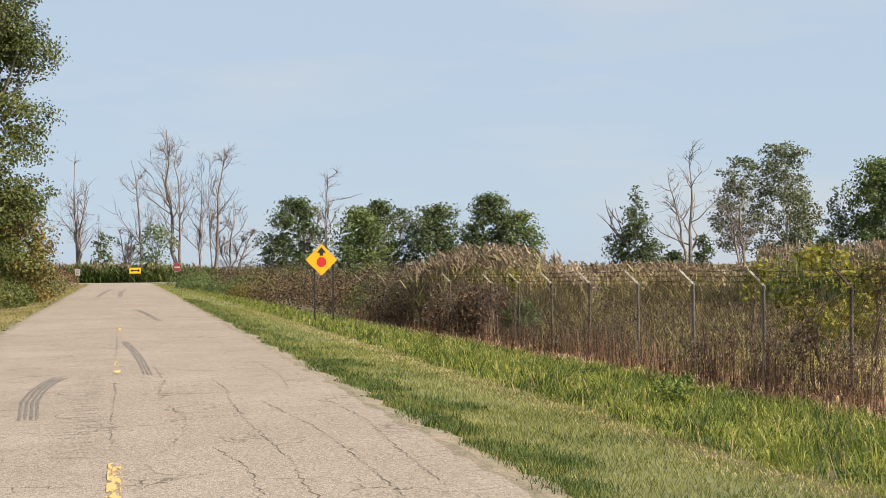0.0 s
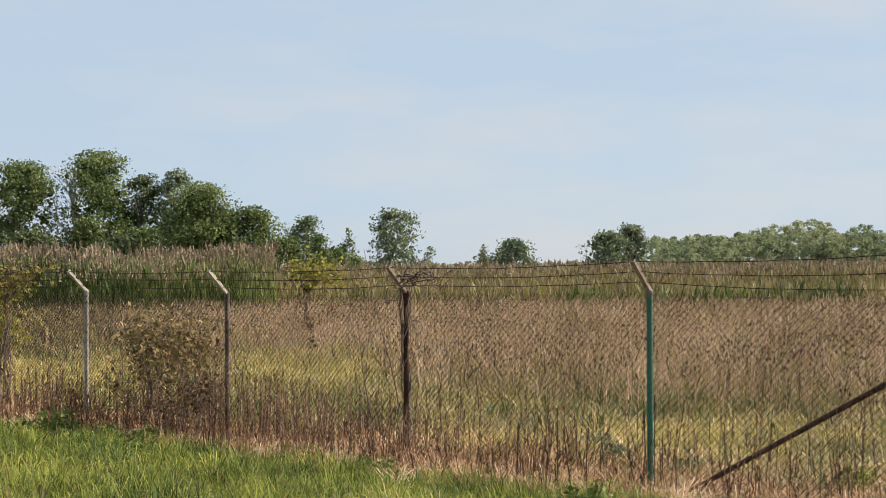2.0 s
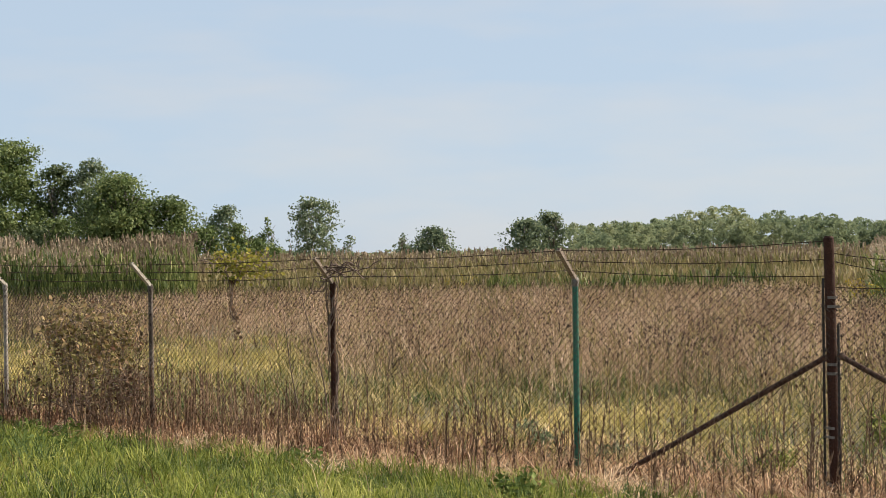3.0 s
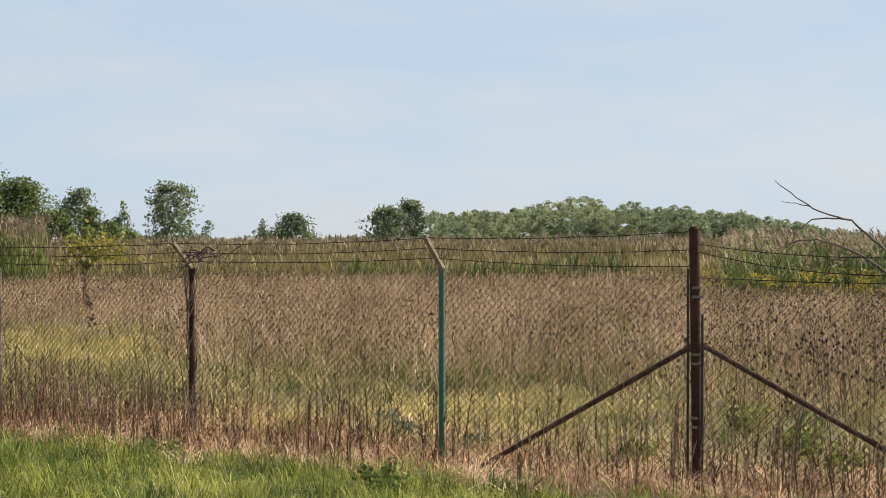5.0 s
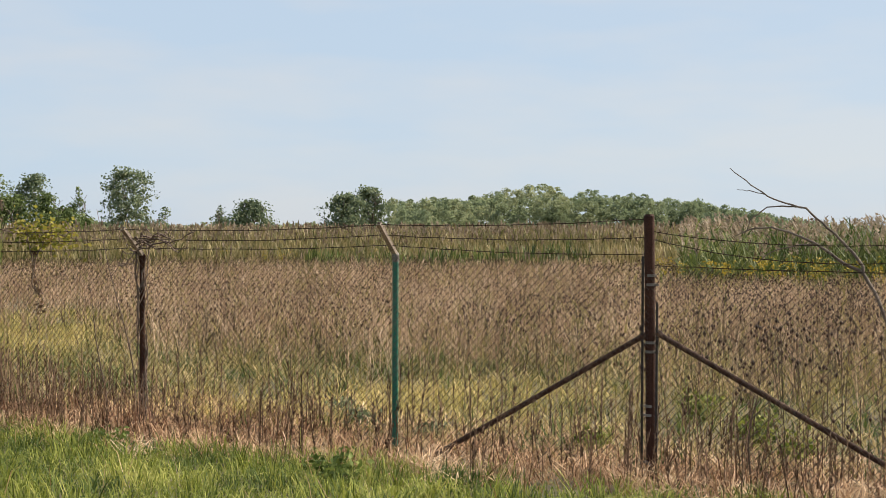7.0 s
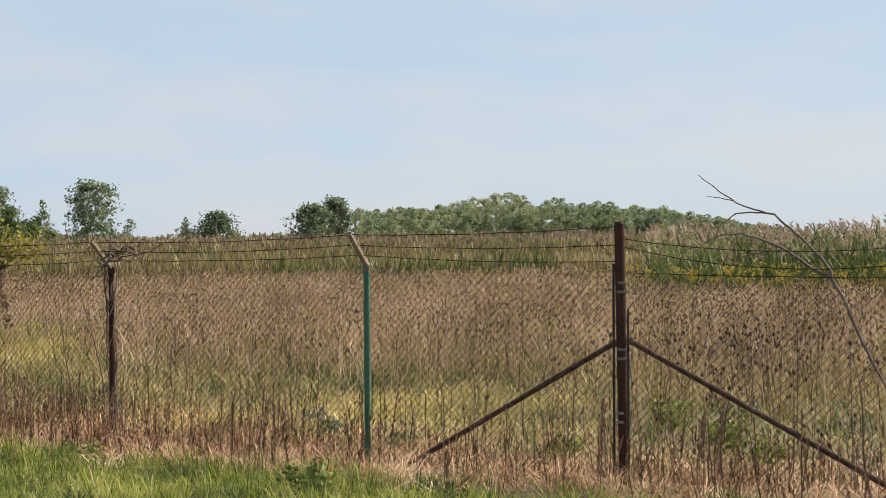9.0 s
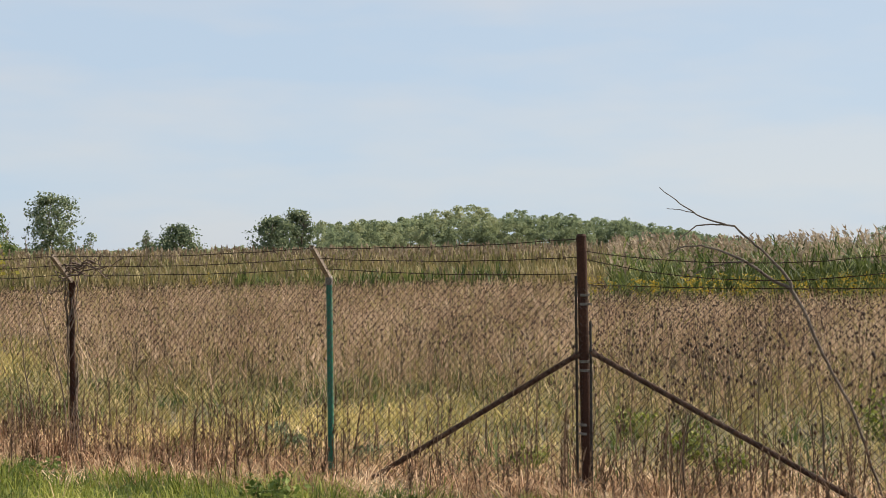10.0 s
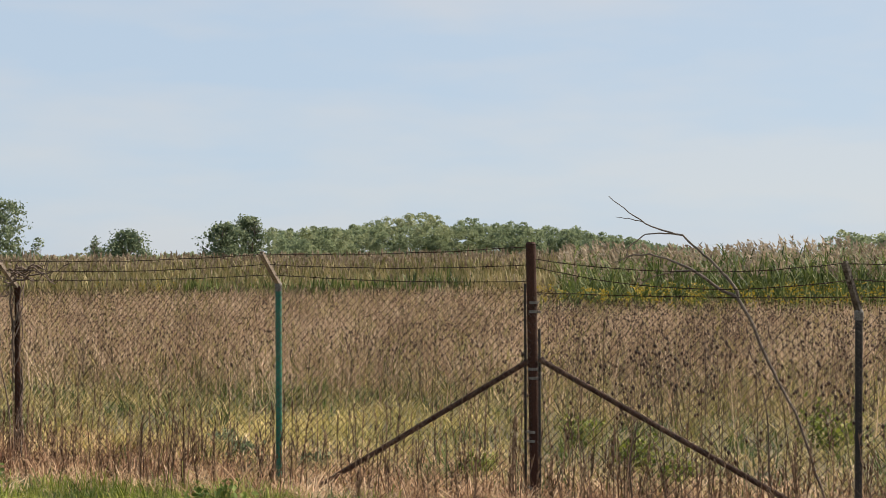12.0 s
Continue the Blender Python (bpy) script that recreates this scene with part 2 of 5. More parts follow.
# weaker distance haze painted into the leaves of the remote round trees
M["leaf_hazy"] = plant_mat("hazy_green_leaves", [(0.095, 0.13, 0.075), (0.135, 0.17, 0.095), (0.19, 0.225, 0.12), (0.27, 0.29, 0.17)], 0.35, 0.2, 0.7, 0.5)
M["leaf_yellow"] = plant_mat("yellow_green_leaves", [(0.06, 0.07, 0.013), (0.165, 0.172, 0.029), (0.35, 0.31, 0.052), (0.22, 0.15, 0.045)], 0.4, 2.5)
M["leaf_brown"] = plant_mat("brown_leaves", [(0.04, 0.022, 0.014), (0.115, 0.065, 0.038), (0.24, 0.15, 0.088), (0.135, 0.125, 0.048)], 0.15, 0.5)
M["leaf_brush"] = plant_mat("brush_leaves", [(0.03, 0.02, 0.012), (0.085, 0.055, 0.032), (0.165, 0.112, 0.065), (0.105, 0.1, 0.036)], 0.18, 0.5)
M["leaf_autumn"] = plant_mat("turning_leaves", [(0.04, 0.045, 0.015), (0.13, 0.115, 0.032), (0.27, 0.2, 0.06), (0.17, 0.1, 0.045)], 0.3, 0.9, 0.7, 0.45)
M["leaf_turning"] = plant_mat("mixed_turning_leaves", [(0.055, 0.03, 0.017), (0.15, 0.115, 0.04), (0.25, 0.215, 0.07), (0.45, 0.31, 0.155), (0.15, 0.07, 0.037)], 0.34, 2.0, 0.6, 0.25)
M["bark"] = solid_mat("grey_brown_bark", (0.114, 0.0924, 0.0748), (0.176, 0.15, 0.123), 3.0, 0.9, 0, 0.5)
M["bare"] = solid_mat("weathered_bare_wood", (0.13, 0.108, 0.1), (0.23, 0.195, 0.18), 2.0, 0.9, 0, 0.4)
M["white_bark"] = solid_mat("pale_bark", (0.396, 0.37, 0.334), (0.51, 0.484, 0.44), 3.0, 0.9, 0, 0.4)
M["twig"] = solid_mat("dark_twigs", (0.09, 0.06, 0.045), (0.17, 0.12, 0.09), 6.0, 0.9, 0, 0.3)
M["branch"] = solid_mat("dry_branch_bark", (0.11, 0.08, 0.06), (0.22, 0.17, 0.13), 5.0, 0.85, 0, 0.3, (0.05, 0.034, 0.025), 40.0)
M["black_post"] = solid_mat("blackened_steel", (0.01, 0.008, 0.007), (0.022, 0.016, 0.013), 6.0, 0.7, 0.0, 0.3, (0.05, 0.04, 0.034), 40.0)
M["brace"] = solid_mat("rusted_brace_pipe", (0.028, 0.012, 0.008), (0.06, 0.027, 0.017), 9.0, 0.8, 0.0, 0.4, (0.15, 0.09, 0.06), 30.0)
M["pale_post"] = solid_mat("peeling_galvanised_steel", (0.26, 0.23, 0.19), (0.4, 0.36, 0.31), 9.0, 0.65, 0.1, 0.3, (0.07, 0.048, 0.036), 26.0)
M["rust"] = solid_mat("rusted_steel", (0.026, 0.009, 0.006), (0.045, 0.017, 0.01), 7.0, 0.85, 0.0, 0.4, (0.085, 0.036, 0.02), 90.0)
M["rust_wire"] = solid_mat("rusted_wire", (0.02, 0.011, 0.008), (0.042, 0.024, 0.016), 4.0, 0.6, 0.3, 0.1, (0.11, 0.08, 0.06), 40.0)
M["green_post"] = solid_mat("green_paint_on_steel", (0.008, 0.11, 0.07), (0.014, 0.155, 0.1), 5.0, 0.4, 0.0, 0.15, (0.1, 0.165, 0.125), 70.0)
M["grey_post"] = solid_mat("weathered_galvanised_steel", (0.143, 0.126, 0.109), (0.217, 0.198, 0.172), 6.0, 0.6, 0.2, 0.3, (0.0741, 0.0515, 0.0372), 60.0)
M["dark_post"] = solid_mat("dark_weathered_steel", (0.02, 0.013, 0.01), (0.06, 0.042, 0.032), 9.0, 0.7, 0.0, 0.3, (0.3, 0.25, 0.2), 28.0)
M["arm"] = solid_mat("pale_oxidised_arm", (0.44, 0.405, 0.334), (0.563, 0.528, 0.458), 12.0, 0.6, 0.2, 0.3, (0.211, 0.158, 0.114), 60.0)
M["arm_brown"] = solid_mat("brown_oxidised_arm", (0.264, 0.211, 0.158), (0.37, 0.308, 0.238), 12.0, 0.6, 0.2, 0.3, (0.106, 0.0616, 0.044), 60.0)
M["sign_yellow"] = solid_mat("yellow_sheeting", (0.748, 0.414, 0.0106), (0.704, 0.387, 0.0106), 4.0, 0.45, 0, 0.02)
M["sign_red"] = solid_mat("red_sheeting", (0.581, 0.0308, 0.0264), (0.528, 0.0264, 0.0246), 4.0, 0.45, 0, 0.02)
M["sign_black"] = solid_mat("black_sheeting", (0.016, 0.014, 0.012), (0.024, 0.02, 0.018), 4.0, 0.5, 0, 0.02)
M["sign_grey"] = solid_mat("faded_grey_lettering", (0.12, 0.12, 0.11), (0.17, 0.17, 0.155), 4.0, 0.5, 0, 0.02)
M["sign_maroon"] = solid_mat("faded_red_sheeting", (0.15, 0.022, 0.026), (0.2, 0.036, 0.036), 5.0, 0.5, 0, 0.02)
M["sign_faded"] = solid_mat("dulled_white_sheeting", (0.3, 0.25, 0.24), (0.38, 0.33, 0.31), 5.0, 0.5, 0, 0.02)
for key in ("rust", "brace", "dark_post", "rust_wire", "green_post"):
    M[key].node_tree.nodes["Principled BSDF"].inputs["Specular IOR Level"].default_value = 0.25
M["steel"] = solid_mat("dull_sign_post", (0.03, 0.026, 0.022), (0.055, 0.048, 0.04), 5.0, 0.6, 0.5, 0.2)

# ---- mesh tools ----
RNG = np.random.default_rng(7)


def link_mesh(name, verts, faces, mats, index=None, parent=None, smooth=True):
    """A mesh object from arrays: verts n x 3, faces m x 3 or m x 4."""
    verts, faces = np.ascontiguousarray(verts, np.float32).reshape(-1, 3), np.ascontiguousarray(faces, np.int32)
    k = faces.shape[1]
    me = bpy.data.meshes.new(name)
    me.vertices.add(len(verts))
    me.vertices.foreach_set("co", verts.ravel())
    me.loops.add(faces.size)
    me.loops.foreach_set("vertex_index", faces.ravel())
    me.polygons.add(len(faces))
    me.polygons.foreach_set("loop_start", np.arange(0, faces.size, k, dtype=np.int32))
    for m in mats if isinstance(mats, (list, tuple)) else [mats]:
        me.materials.append(m)
    if index is not None:
        me.polygons.foreach_set("material_index", np.ascontiguousarray(index, np.int32))
    me.polygons.foreach_set("use_smooth", np.full(len(faces), bool(smooth)))
    me.update(calc_edges=True)
    ob = new(name, me)
    ob.parent = parent
    return ob


def part(name, bm, material, parent, label=""):
    """Links a bmesh as one mesh object under a thing or a part."""
    me = bpy.data.meshes.new(name)
    bm.to_mesh(me)
    bm.free()
    me.materials.append(material)
    ob = new(name, me)
    ob.parent = parent
    return tagged(ob, label) if label else ob


class Soup:
    """Gathers triangles with a material number each."""

    def __init__(self):
        self.v, self.f, self.m, self.n = [], [], [], 0

    def add(self, v, f, m=0):
        v, f = np.asarray(v, float).reshape(-1, 3), np.asarray(f, int).reshape(-1, 3)
        self.v.append(v)
        self.f.append(f + self.n)
        self.m.append(np.full(len(f), m))
        self.n += len(v)

    def link(self, name, mats, parent=None, smooth=True):
        return link_mesh(name, np.concatenate(self.v), np.concatenate(self.f), mats, np.concatenate(self.m), parent, smooth)


def blades(p, h, w, lean, az=None, droop=0.35):
    """Bent tapering blades, three triangles each: feet p, heights h, widths w, lean as a share of the height."""
    n = len(p)
    az = RNG.uniform(0, 2 * np.pi, n) if az is None else az
    out = np.stack([np.cos(az), np.sin(az), 0 * az], 1)
    turn = az + RNG.uniform(0.5, 2.6, n)
    side = np.stack([np.cos(turn), np.sin(turn), 0 * az], 1) * (np.broadcast_to(w, n) / 2)[:, None]
    h, lean = np.broadcast_to(h, n)[:, None], np.broadcast_to(lean, n)[:, None]
    up = np.array([[0, 0, 1.0]])
    mid = p + up * h * 0.58 + out * h * lean * 0.4
    tip = p + up * h * (1 - droop * lean) + out * h * lean
    v = np.stack([p - side, p + side, mid + side * 0.8, mid - side * 0.8, tip], 1)
    f = np.array([[0, 1, 2], [0, 2, 3], [3, 2, 4]])[None] + 5 * np.arange(n)[:, None, None]
    return v.reshape(-1, 3), f.reshape(-1, 3)


def spikes(p, h, w, lean):
    """Single upright triangles."""
    n = len(p)
    az, turn = RNG.uniform(0, 2 * np.pi, n), RNG.uniform(0, np.pi, n)
    side = np.stack([np.cos(turn), np.sin(turn), 0 * az], 1) * (np.broadcast_to(w, n) / 2)[:, None]
    h = np.broadcast_to(h, n)[:, None]
    tip = p + h * np.stack([np.cos(az) * lean, np.sin(az) * lean, 0 * az + 1], 1)
    v = np.stack([p - side, p + side, tip], 1)
    return v.reshape(-1, 3), np.arange(3 * n).reshape(-1, 3)


def twigs(a, b, w):
    """Thin single triangles from a to a point b."""
    n = len(a)
    side = np.cross(b - a, RNG.normal(size=(n, 3)))
    side *= (np.broadcast_to(w, n) / 2)[:, None] / np.maximum(np.linalg.norm(side, axis=1, keepdims=True), 1e-9)
    return np.stack([a - side, a + side, b], 1).reshape(-1, 3), np.arange(3 * n).reshape(-1, 3)


def sticks(a, b, ra, rb):
    """Three-sided tapering sticks from a to b."""
    a, b = np.asarray(a, float), np.asarray(b, float)
    n = len(a)
    d = b - a
    d = d / np.maximum(np.linalg.norm(d, axis=1, keepdims=True), 1e-9)
    ref = np.where(np.abs(d[:, 2:]) > 0.9, [[1.0, 0, 0]], [[0, 0, 1.0]])
    u = np.cross(d, ref)
    u /= np.linalg.norm(u, axis=1, keepdims=True)
    w = np.cross(d, u)
    ra, rb = np.broadcast_to(ra, n)[:, None], np.broadcast_to(rb, n)[:, None]
    ring = [u * math.cos(k) + w * math.sin(k) for k in (0, 2.094, 4.189)]
    v = np.stack([a + r * ra for r in ring] + [b + r * rb for r in ring], 1)
    f = np.array([[0, 1, 4], [0, 4, 3], [1, 2, 5], [1, 5, 4], [2, 0, 3], [2, 3, 5]])[None] + 6 * np.arange(n)[:, None, None]
    return v.reshape(-1, 3), f.reshape(-1, 3)


def polytube(pts, radii, sides=6):
    """One unbroken tube along a line."""
    pts = np.asarray(pts, float)
    d = np.gradient(pts, axis=0)
    d /= np.linalg.norm(d, axis=1, keepdims=True)
    u = np.cross(d, [0.83, 0.21, 0.51])
    u /= np.linalg.norm(u, axis=1, keepdims=True)
    w = np.cross(d, u)
    a = np.arange(sides) * 2 * np.pi / sides
    v = pts[:, None] + (u[:, None] * np.cos(a)[None, :, None] + w[:, None] * np.sin(a)[None, :, None]) * np.asarray(radii)[:, None, None]
    i = (np.arange(len(pts) - 1)[:, None] * sides + np.arange(sides)[None]).ravel()
    j = (np.arange(len(pts) - 1)[:, None] * sides + (np.arange(sides)[None] + 1) % sides).ravel()
    return v.reshape(-1, 3), np.stack([i, j, j + sides, i + sides], 1)


def cards(p, size, tilt=None, aspect=0.55):
    """Leaf-shaped quads (two triangles) turned at random."""
    n = len(p)
    a = RNG.normal(size=(n, 3))
    if tilt is not None:
        a += tilt
    a /= np.linalg.norm(a, axis=1, keepdims=True)
    b = np.cross(a, RNG.normal(size=(n, 3)))
    b /= np.maximum(np.linalg.norm(b, axis=1, keepdims=True), 1e-9)
    c = np.cross(a, b)
    s = np.broadcast_to(size, n)[:, None] / 2
    v = np.stack([p - b * s, p - c * s * aspect + a * s * 0.15, p + b * s, p + c * s * aspect + a * s * 0.15], 1)
    f = np.array([[0, 1, 2], [0, 2, 3]])[None] + 4 * np.arange(n)[:, None, None]
    return v.reshape(-1, 3), f.reshape(-1, 3)


def tufts(p, s, tall):
    """Small six-sided seed heads: stretched octahedra."""
    n = len(p)
    s = np.broadcast_to(s, n)[:, None]
    t = np.broadcast_to(tall, n)[:, None]
    e = np.array([[1, 0, 0], [0, 1, 0], [-1, 0, 0], [0, -1, 0]])
    v = np.stack([p + e[k] * s for k in range(4)] + [p + [[0, 0, 1]] * t, p - [[0, 0, 1]] * t], 1)
    f = []
    for k in range(4):
        f += [[k, (k + 1) % 4, 4], [(k + 1) % 4, k, 5]]
    f = np.array(f)[None] + 6 * np.arange(n)[:, None, None]
    return v.reshape(-1, 3), f.reshape(-1, 3)


def patchy(x, y, size, seed=0.0):
    """Smooth uneven patches between 0 and 1 over the plan."""
    x, y = np.asarray(x) / size, np.asarray(y) / size
    s = np.sin(1.7 * x + 2.1 * y + seed) + np.sin(-2.3 * x + 1.3 * y + 2.7 * seed + 1) + np.sin(3.9 * x + 0.7 * y + 1.9 * seed + 2) * 0.7
    s = s + np.sin(1.1 * x - 4.3 * y + 0.3 * seed + 4) * 0.7
    return np.clip(0.5 + s / 5.0, 0, 1)


def tube(bm, a, b, r0, r1=None, sides=10):
    """A capped round bar from a to b."""
    a, b = Vector(a), Vector(b)
    r1 = r0 if r1 is None else r1
    q = (b - a).to_track_quat("Z", "Y").to_matrix().to_4x4()
    bmesh.ops.create_cone(bm, cap_ends=True, segments=sides, radius1=r0, radius2=r1, depth=(b - a).length, matrix=Matrix.Translation((a + b) / 2) @ q)


def box(bm, sx, sy, sz, m):
    bmesh.ops.create_cube(bm, size=1, matrix=m @ Matrix.Diagonal((sx, sy, sz, 1)))


# ---- ground ----
FENCE_X = 11.4


def ground_z(x, y):
    """Road bank, ditch side and field: a fall away from the road, and a slow fall along the fence."""
    x, y = np.asarray(x, float), np.asarray(y, float)
    z = np.interp(x, [-400, -14, -7, -3.3, -2.8, 2.8, 3.3, 5.5, 9.7, 11.4, 22, 60, 400], [-0.7, -0.65, -0.3, -0.06, -0.05, -0.05, -0.06, -0.18, -0.48, -0.57, -0.66, -0.75, -0.85])
    fall = -0.0085 * (np.clip(y, 7, 65) - 7) * np.clip((x - 4.5) / 6.0, 0, 1)
    level = np.clip(1 - np.abs(y - 141) / 14.0, 0, 1) * np.clip((60 - np.abs(x)) / 20.0, 0, 1)
    bumps = 0.035 * (patchy(x, y, 2.3, 3.0) - 0.5) * np.clip((np.abs(x) - 3.6) / 2, 0, 1)
    return (z + fall) * (1 - level) + level * -0.06 + bumps


def build_ground():
    def steps(parts):
        return np.unique(np.concatenate([np.arange(*p) for p in parts] + [[-4000.0, -1500.0, -700.0, 700.0, 1500.0, 4000.0]]).round(3))

    xs = steps([(-400, -40, 40), (-40, -10, 5), (-10, 20, 0.5), (20, 80, 3), (80, 480, 40)])
    ys = steps([(-400, -20, 40), (-20, 60, 1.0), (60, 160, 4), (160, 480, 40)])
    gx, gy = np.meshgrid(xs, ys)
    v = np.stack([gx, gy, ground_z(gx, gy)], -1).reshape(-1, 3)
    nx, ny = len(xs), len(ys)
    i = (np.arange(ny - 1)[:, None] * nx + np.arange(nx - 1)[None]).ravel()
    f = np.stack([i, i + 1, i + nx + 1, i + nx], 1)
    cx = (gx[:-1, :-1] + gx[1:, 1:]).ravel() / 2
    index = np.where((cx > -6.5) & (cx < 5.6), 0, 1)
    ob = link_mesh("ground", v, f, [M["lawn_soil"], M["field_soil"]], index, None, True)
    tagged(ob, "grassy ground falling from the roadside into a weedy field", "ground", kind="structure")


build_ground()


def ragged_strip(name, y0, y1, step, left, right, z, thick, mat, wob=0.05, across="y"):
    """A thin slab with uneven long edges."""
    ys = np.arange(y0, y1 + step, step)
    n = len(ys)
    le = left + wob * (2 * patchy(ys, ys * 0.3, 0.8, 1.0) - 1) + RNG.normal(0, wob * 0.35, n)
    ri = right + wob * (2 * patchy(ys, ys * 0.4, 0.7, 5.0) - 1) + RNG.normal(0, wob * 0.35, n)
    rows = []
    for x, zz in ((le, z - thick), (le, z), (le * 0.5 + ri * 0.5, z + 0.03 * min(1, thick * 20)), (ri, z), (ri, z - thick)):
        rows.append(np.stack([x, ys, np.full(n, zz)], 1) if across == "y" else np.stack([ys, x, np.full(n, zz)], 1))
    v = np.stack(rows, 1)
    i = (np.arange(n - 1)[:, None] * 5 + np.arange(4)[None]).ravel()
    f = np.stack([i, i + 1, i + 6, i + 5], 1)
    if across == "y":
        f = f[:, ::-1]
    return link_mesh(name, v, f, mat, None, None, False)


road = ragged_strip("road", -40, 138.2, 0.25, -2.84, 2.84, 0.0, 0.09, M["asphalt"], 0.07)
tagged(road, "sun-bleached cracked asphalt road with faded yellow centre line", "road", kind="structure")
cross = ragged_strip("road_crossing", -40, 40, 0.5, 138.3, 144.6, 0.0, 0.09, M["asphalt"], 0.06, across="x")
tagged(cross, "cross road of pale asphalt at the junction", "road", kind="structure")
for name, l, r in (("shoulder_east", 2.7, 3.16), ("shoulder_west", -3.08, -2.7)):
    sh = ragged_strip(name, -40, 137, 0.25, l, r, -0.028, 0.05, M["gravel"], 0.1)
    tagged(sh, "strip of dusty gravel along the road edge", "road shoulder", kind="structure")


def on_road(x):
    return 0.0 + 0.03 * (1 - np.abs(np.asarray(x)) / 2.84)


def ribbon(name, pts, widths, mat, parent, lift=0.004, jitter=0.0, step=0.12):
    """A flat strip along a line on the road."""
    pts = np.array(pts, float)
    seg = np.r_[0, np.cumsum(np.linalg.norm(np.diff(pts, axis=0), axis=1))]
    s = np.arange(0, seg[-1] + step, step).clip(0, seg[-1])
    x, y = np.interp(s, seg, pts[:, 0]), np.interp(s, seg, pts[:, 1])
    if jitter:
        x = x + RNG.normal(0, jitter, len(s))
    w = np.interp(s / seg[-1], np.linspace(0, 1, len(widths)), widths) * (1 + (RNG.uniform(-0.5, 0.5, len(s)) if jitter else 0))
    tx, ty = np.gradient(x), np.gradient(y)
    k = np.hypot(tx, ty) + 1e-9
    ox, oy = ty / k * w / 2, -tx / k * w / 2
    a = np.stack([x - ox, y - oy, on_road(x - ox) + lift], 1)
    b = np.stack([x + ox, y + oy, on_road(x + ox) + lift], 1)
    v = np.stack([a, b], 1)
    i = np.arange(len(s) - 1) * 2
    return link_mesh(name, v, np.stack([i, i + 1, i + 3, i + 2], 1), mat, None, parent)


CRACKS = [
    [(1.28, 19.9), (1.36, 18.0), (1.3, 16.5), (1.28, 14.9), (1.33, 12.7), (1.4, 11.3), (1.34, 10.0), (1.4, 8.2)],
    [(0.52, 16.1), (0.68, 14.5), (0.62, 13.5), (0.42, 12.3)], [(0.5, 22.5), (0.6, 19.5), (0.45, 17.2)],
    [(1.65, 16.4), (1.82, 14.5), (1.92, 13.4), (1.97, 11.7), (1.94, 9.0)], [(2.5, 15.5), (2.55, 13.9), (2.43, 11.9), (2.36, 9.6)],
    [(-0.09, 19.5), (-0.07, 17.2), (-0.11, 15.0), (-0.08, 12.3)], [(0.2, 31.5), (1.4, 29.8), (3.0, 28.5)], [(-0.1, 33.0), (-0.08, 28.0), (-0.1, 24.0)],
    [(-2.6, 14.5), (-1.4, 14.2), (-0.2, 14.6), (1.2, 14.3)], [(-2.0, 26.0), (-1.2, 25.4), (-0.2, 25.9)], [(2.2, 24.0), (2.35, 20.5), (2.2, 18.0)],
    [(-1.9, 12.9), (-1.1, 12.4), (-0.5, 12.7)], [(0.8, 12.2), (1.0, 10.9), (0.95, 9.4)], [(0.15, 46.0), (1.5, 45.2), (2.8, 44.6)],
]
for c in CRACKS:
    tagged(ribbon("crack", c, [0.002, 0.012, 0.003, 0.01, 0.002, 0.012, 0.003, 0.009, 0.002], M["crack"], road, 0.004, 0.016, 0.07), "dark open crack with dirt")
for k in range(34):
    y = 11.8 + 0.27 * k + RNG.uniform(-0.08, 0.08)
    x = -0.16 - RNG.uniform(0.0, 0.12)
    reach = RNG.uniform(0.2, 0.5)
    tagged(ribbon("worn_streak", [(x, y), (x - 0.5 * reach, y + RNG.uniform(-0.04, 0.04)), (x - reach, y + RNG.uniform(-0.06, 0.06))], [0.03, 0.09, 0.02], M["ravel"], road, 0.003, 0.0, 0.1), "dark ravelled streak beside the centre joint")
for y0, y1 in ((6.6, 11.35), (20.9, 23.6), (33.0, 36.6), (46.0, 49.0), (58.0, 61.0)):
    tagged(ribbon("centre_dash", [(-0.06, y0), (-0.055, y1)], [0.11, 0.105], M["yellow_paint" if y0 < 20 else "faint_paint"], road, 0.006), "worn yellow paint")
SKIDS = [([(-0.86, 20.4), (-0.99, 19.6), (-1.07, 18.3), (-1.08, 16.9), (-0.97, 14.9)], 4, 0.062), ([(0.07, 29.7), (0.23, 26.8), (0.34, 23.6), (0.4, 20.5)], 3, 0.055),
         ([(0.61, 51.8), (0.91, 46.8), (1.14, 40.9)], 2, 0.1), ([(-1.25, 75.1), (-1.03, 90.0), (-0.57, 103.6)], 2, 0.14), ([(-0.05, 74.5), (0.01, 87.4), (0.34, 100.4)], 2, 0.14)]
for line, n, gap in SKIDS:
    for k in range(n):
        off = (k - (n - 1) / 2) * gap
        tagged(ribbon("tyre_mark", [(x + off, y) for x, y in line], [gap * 0.75, gap * 0.7, gap * 0.55], M["rubber"], road, 0.008), "black curved tyre mark")

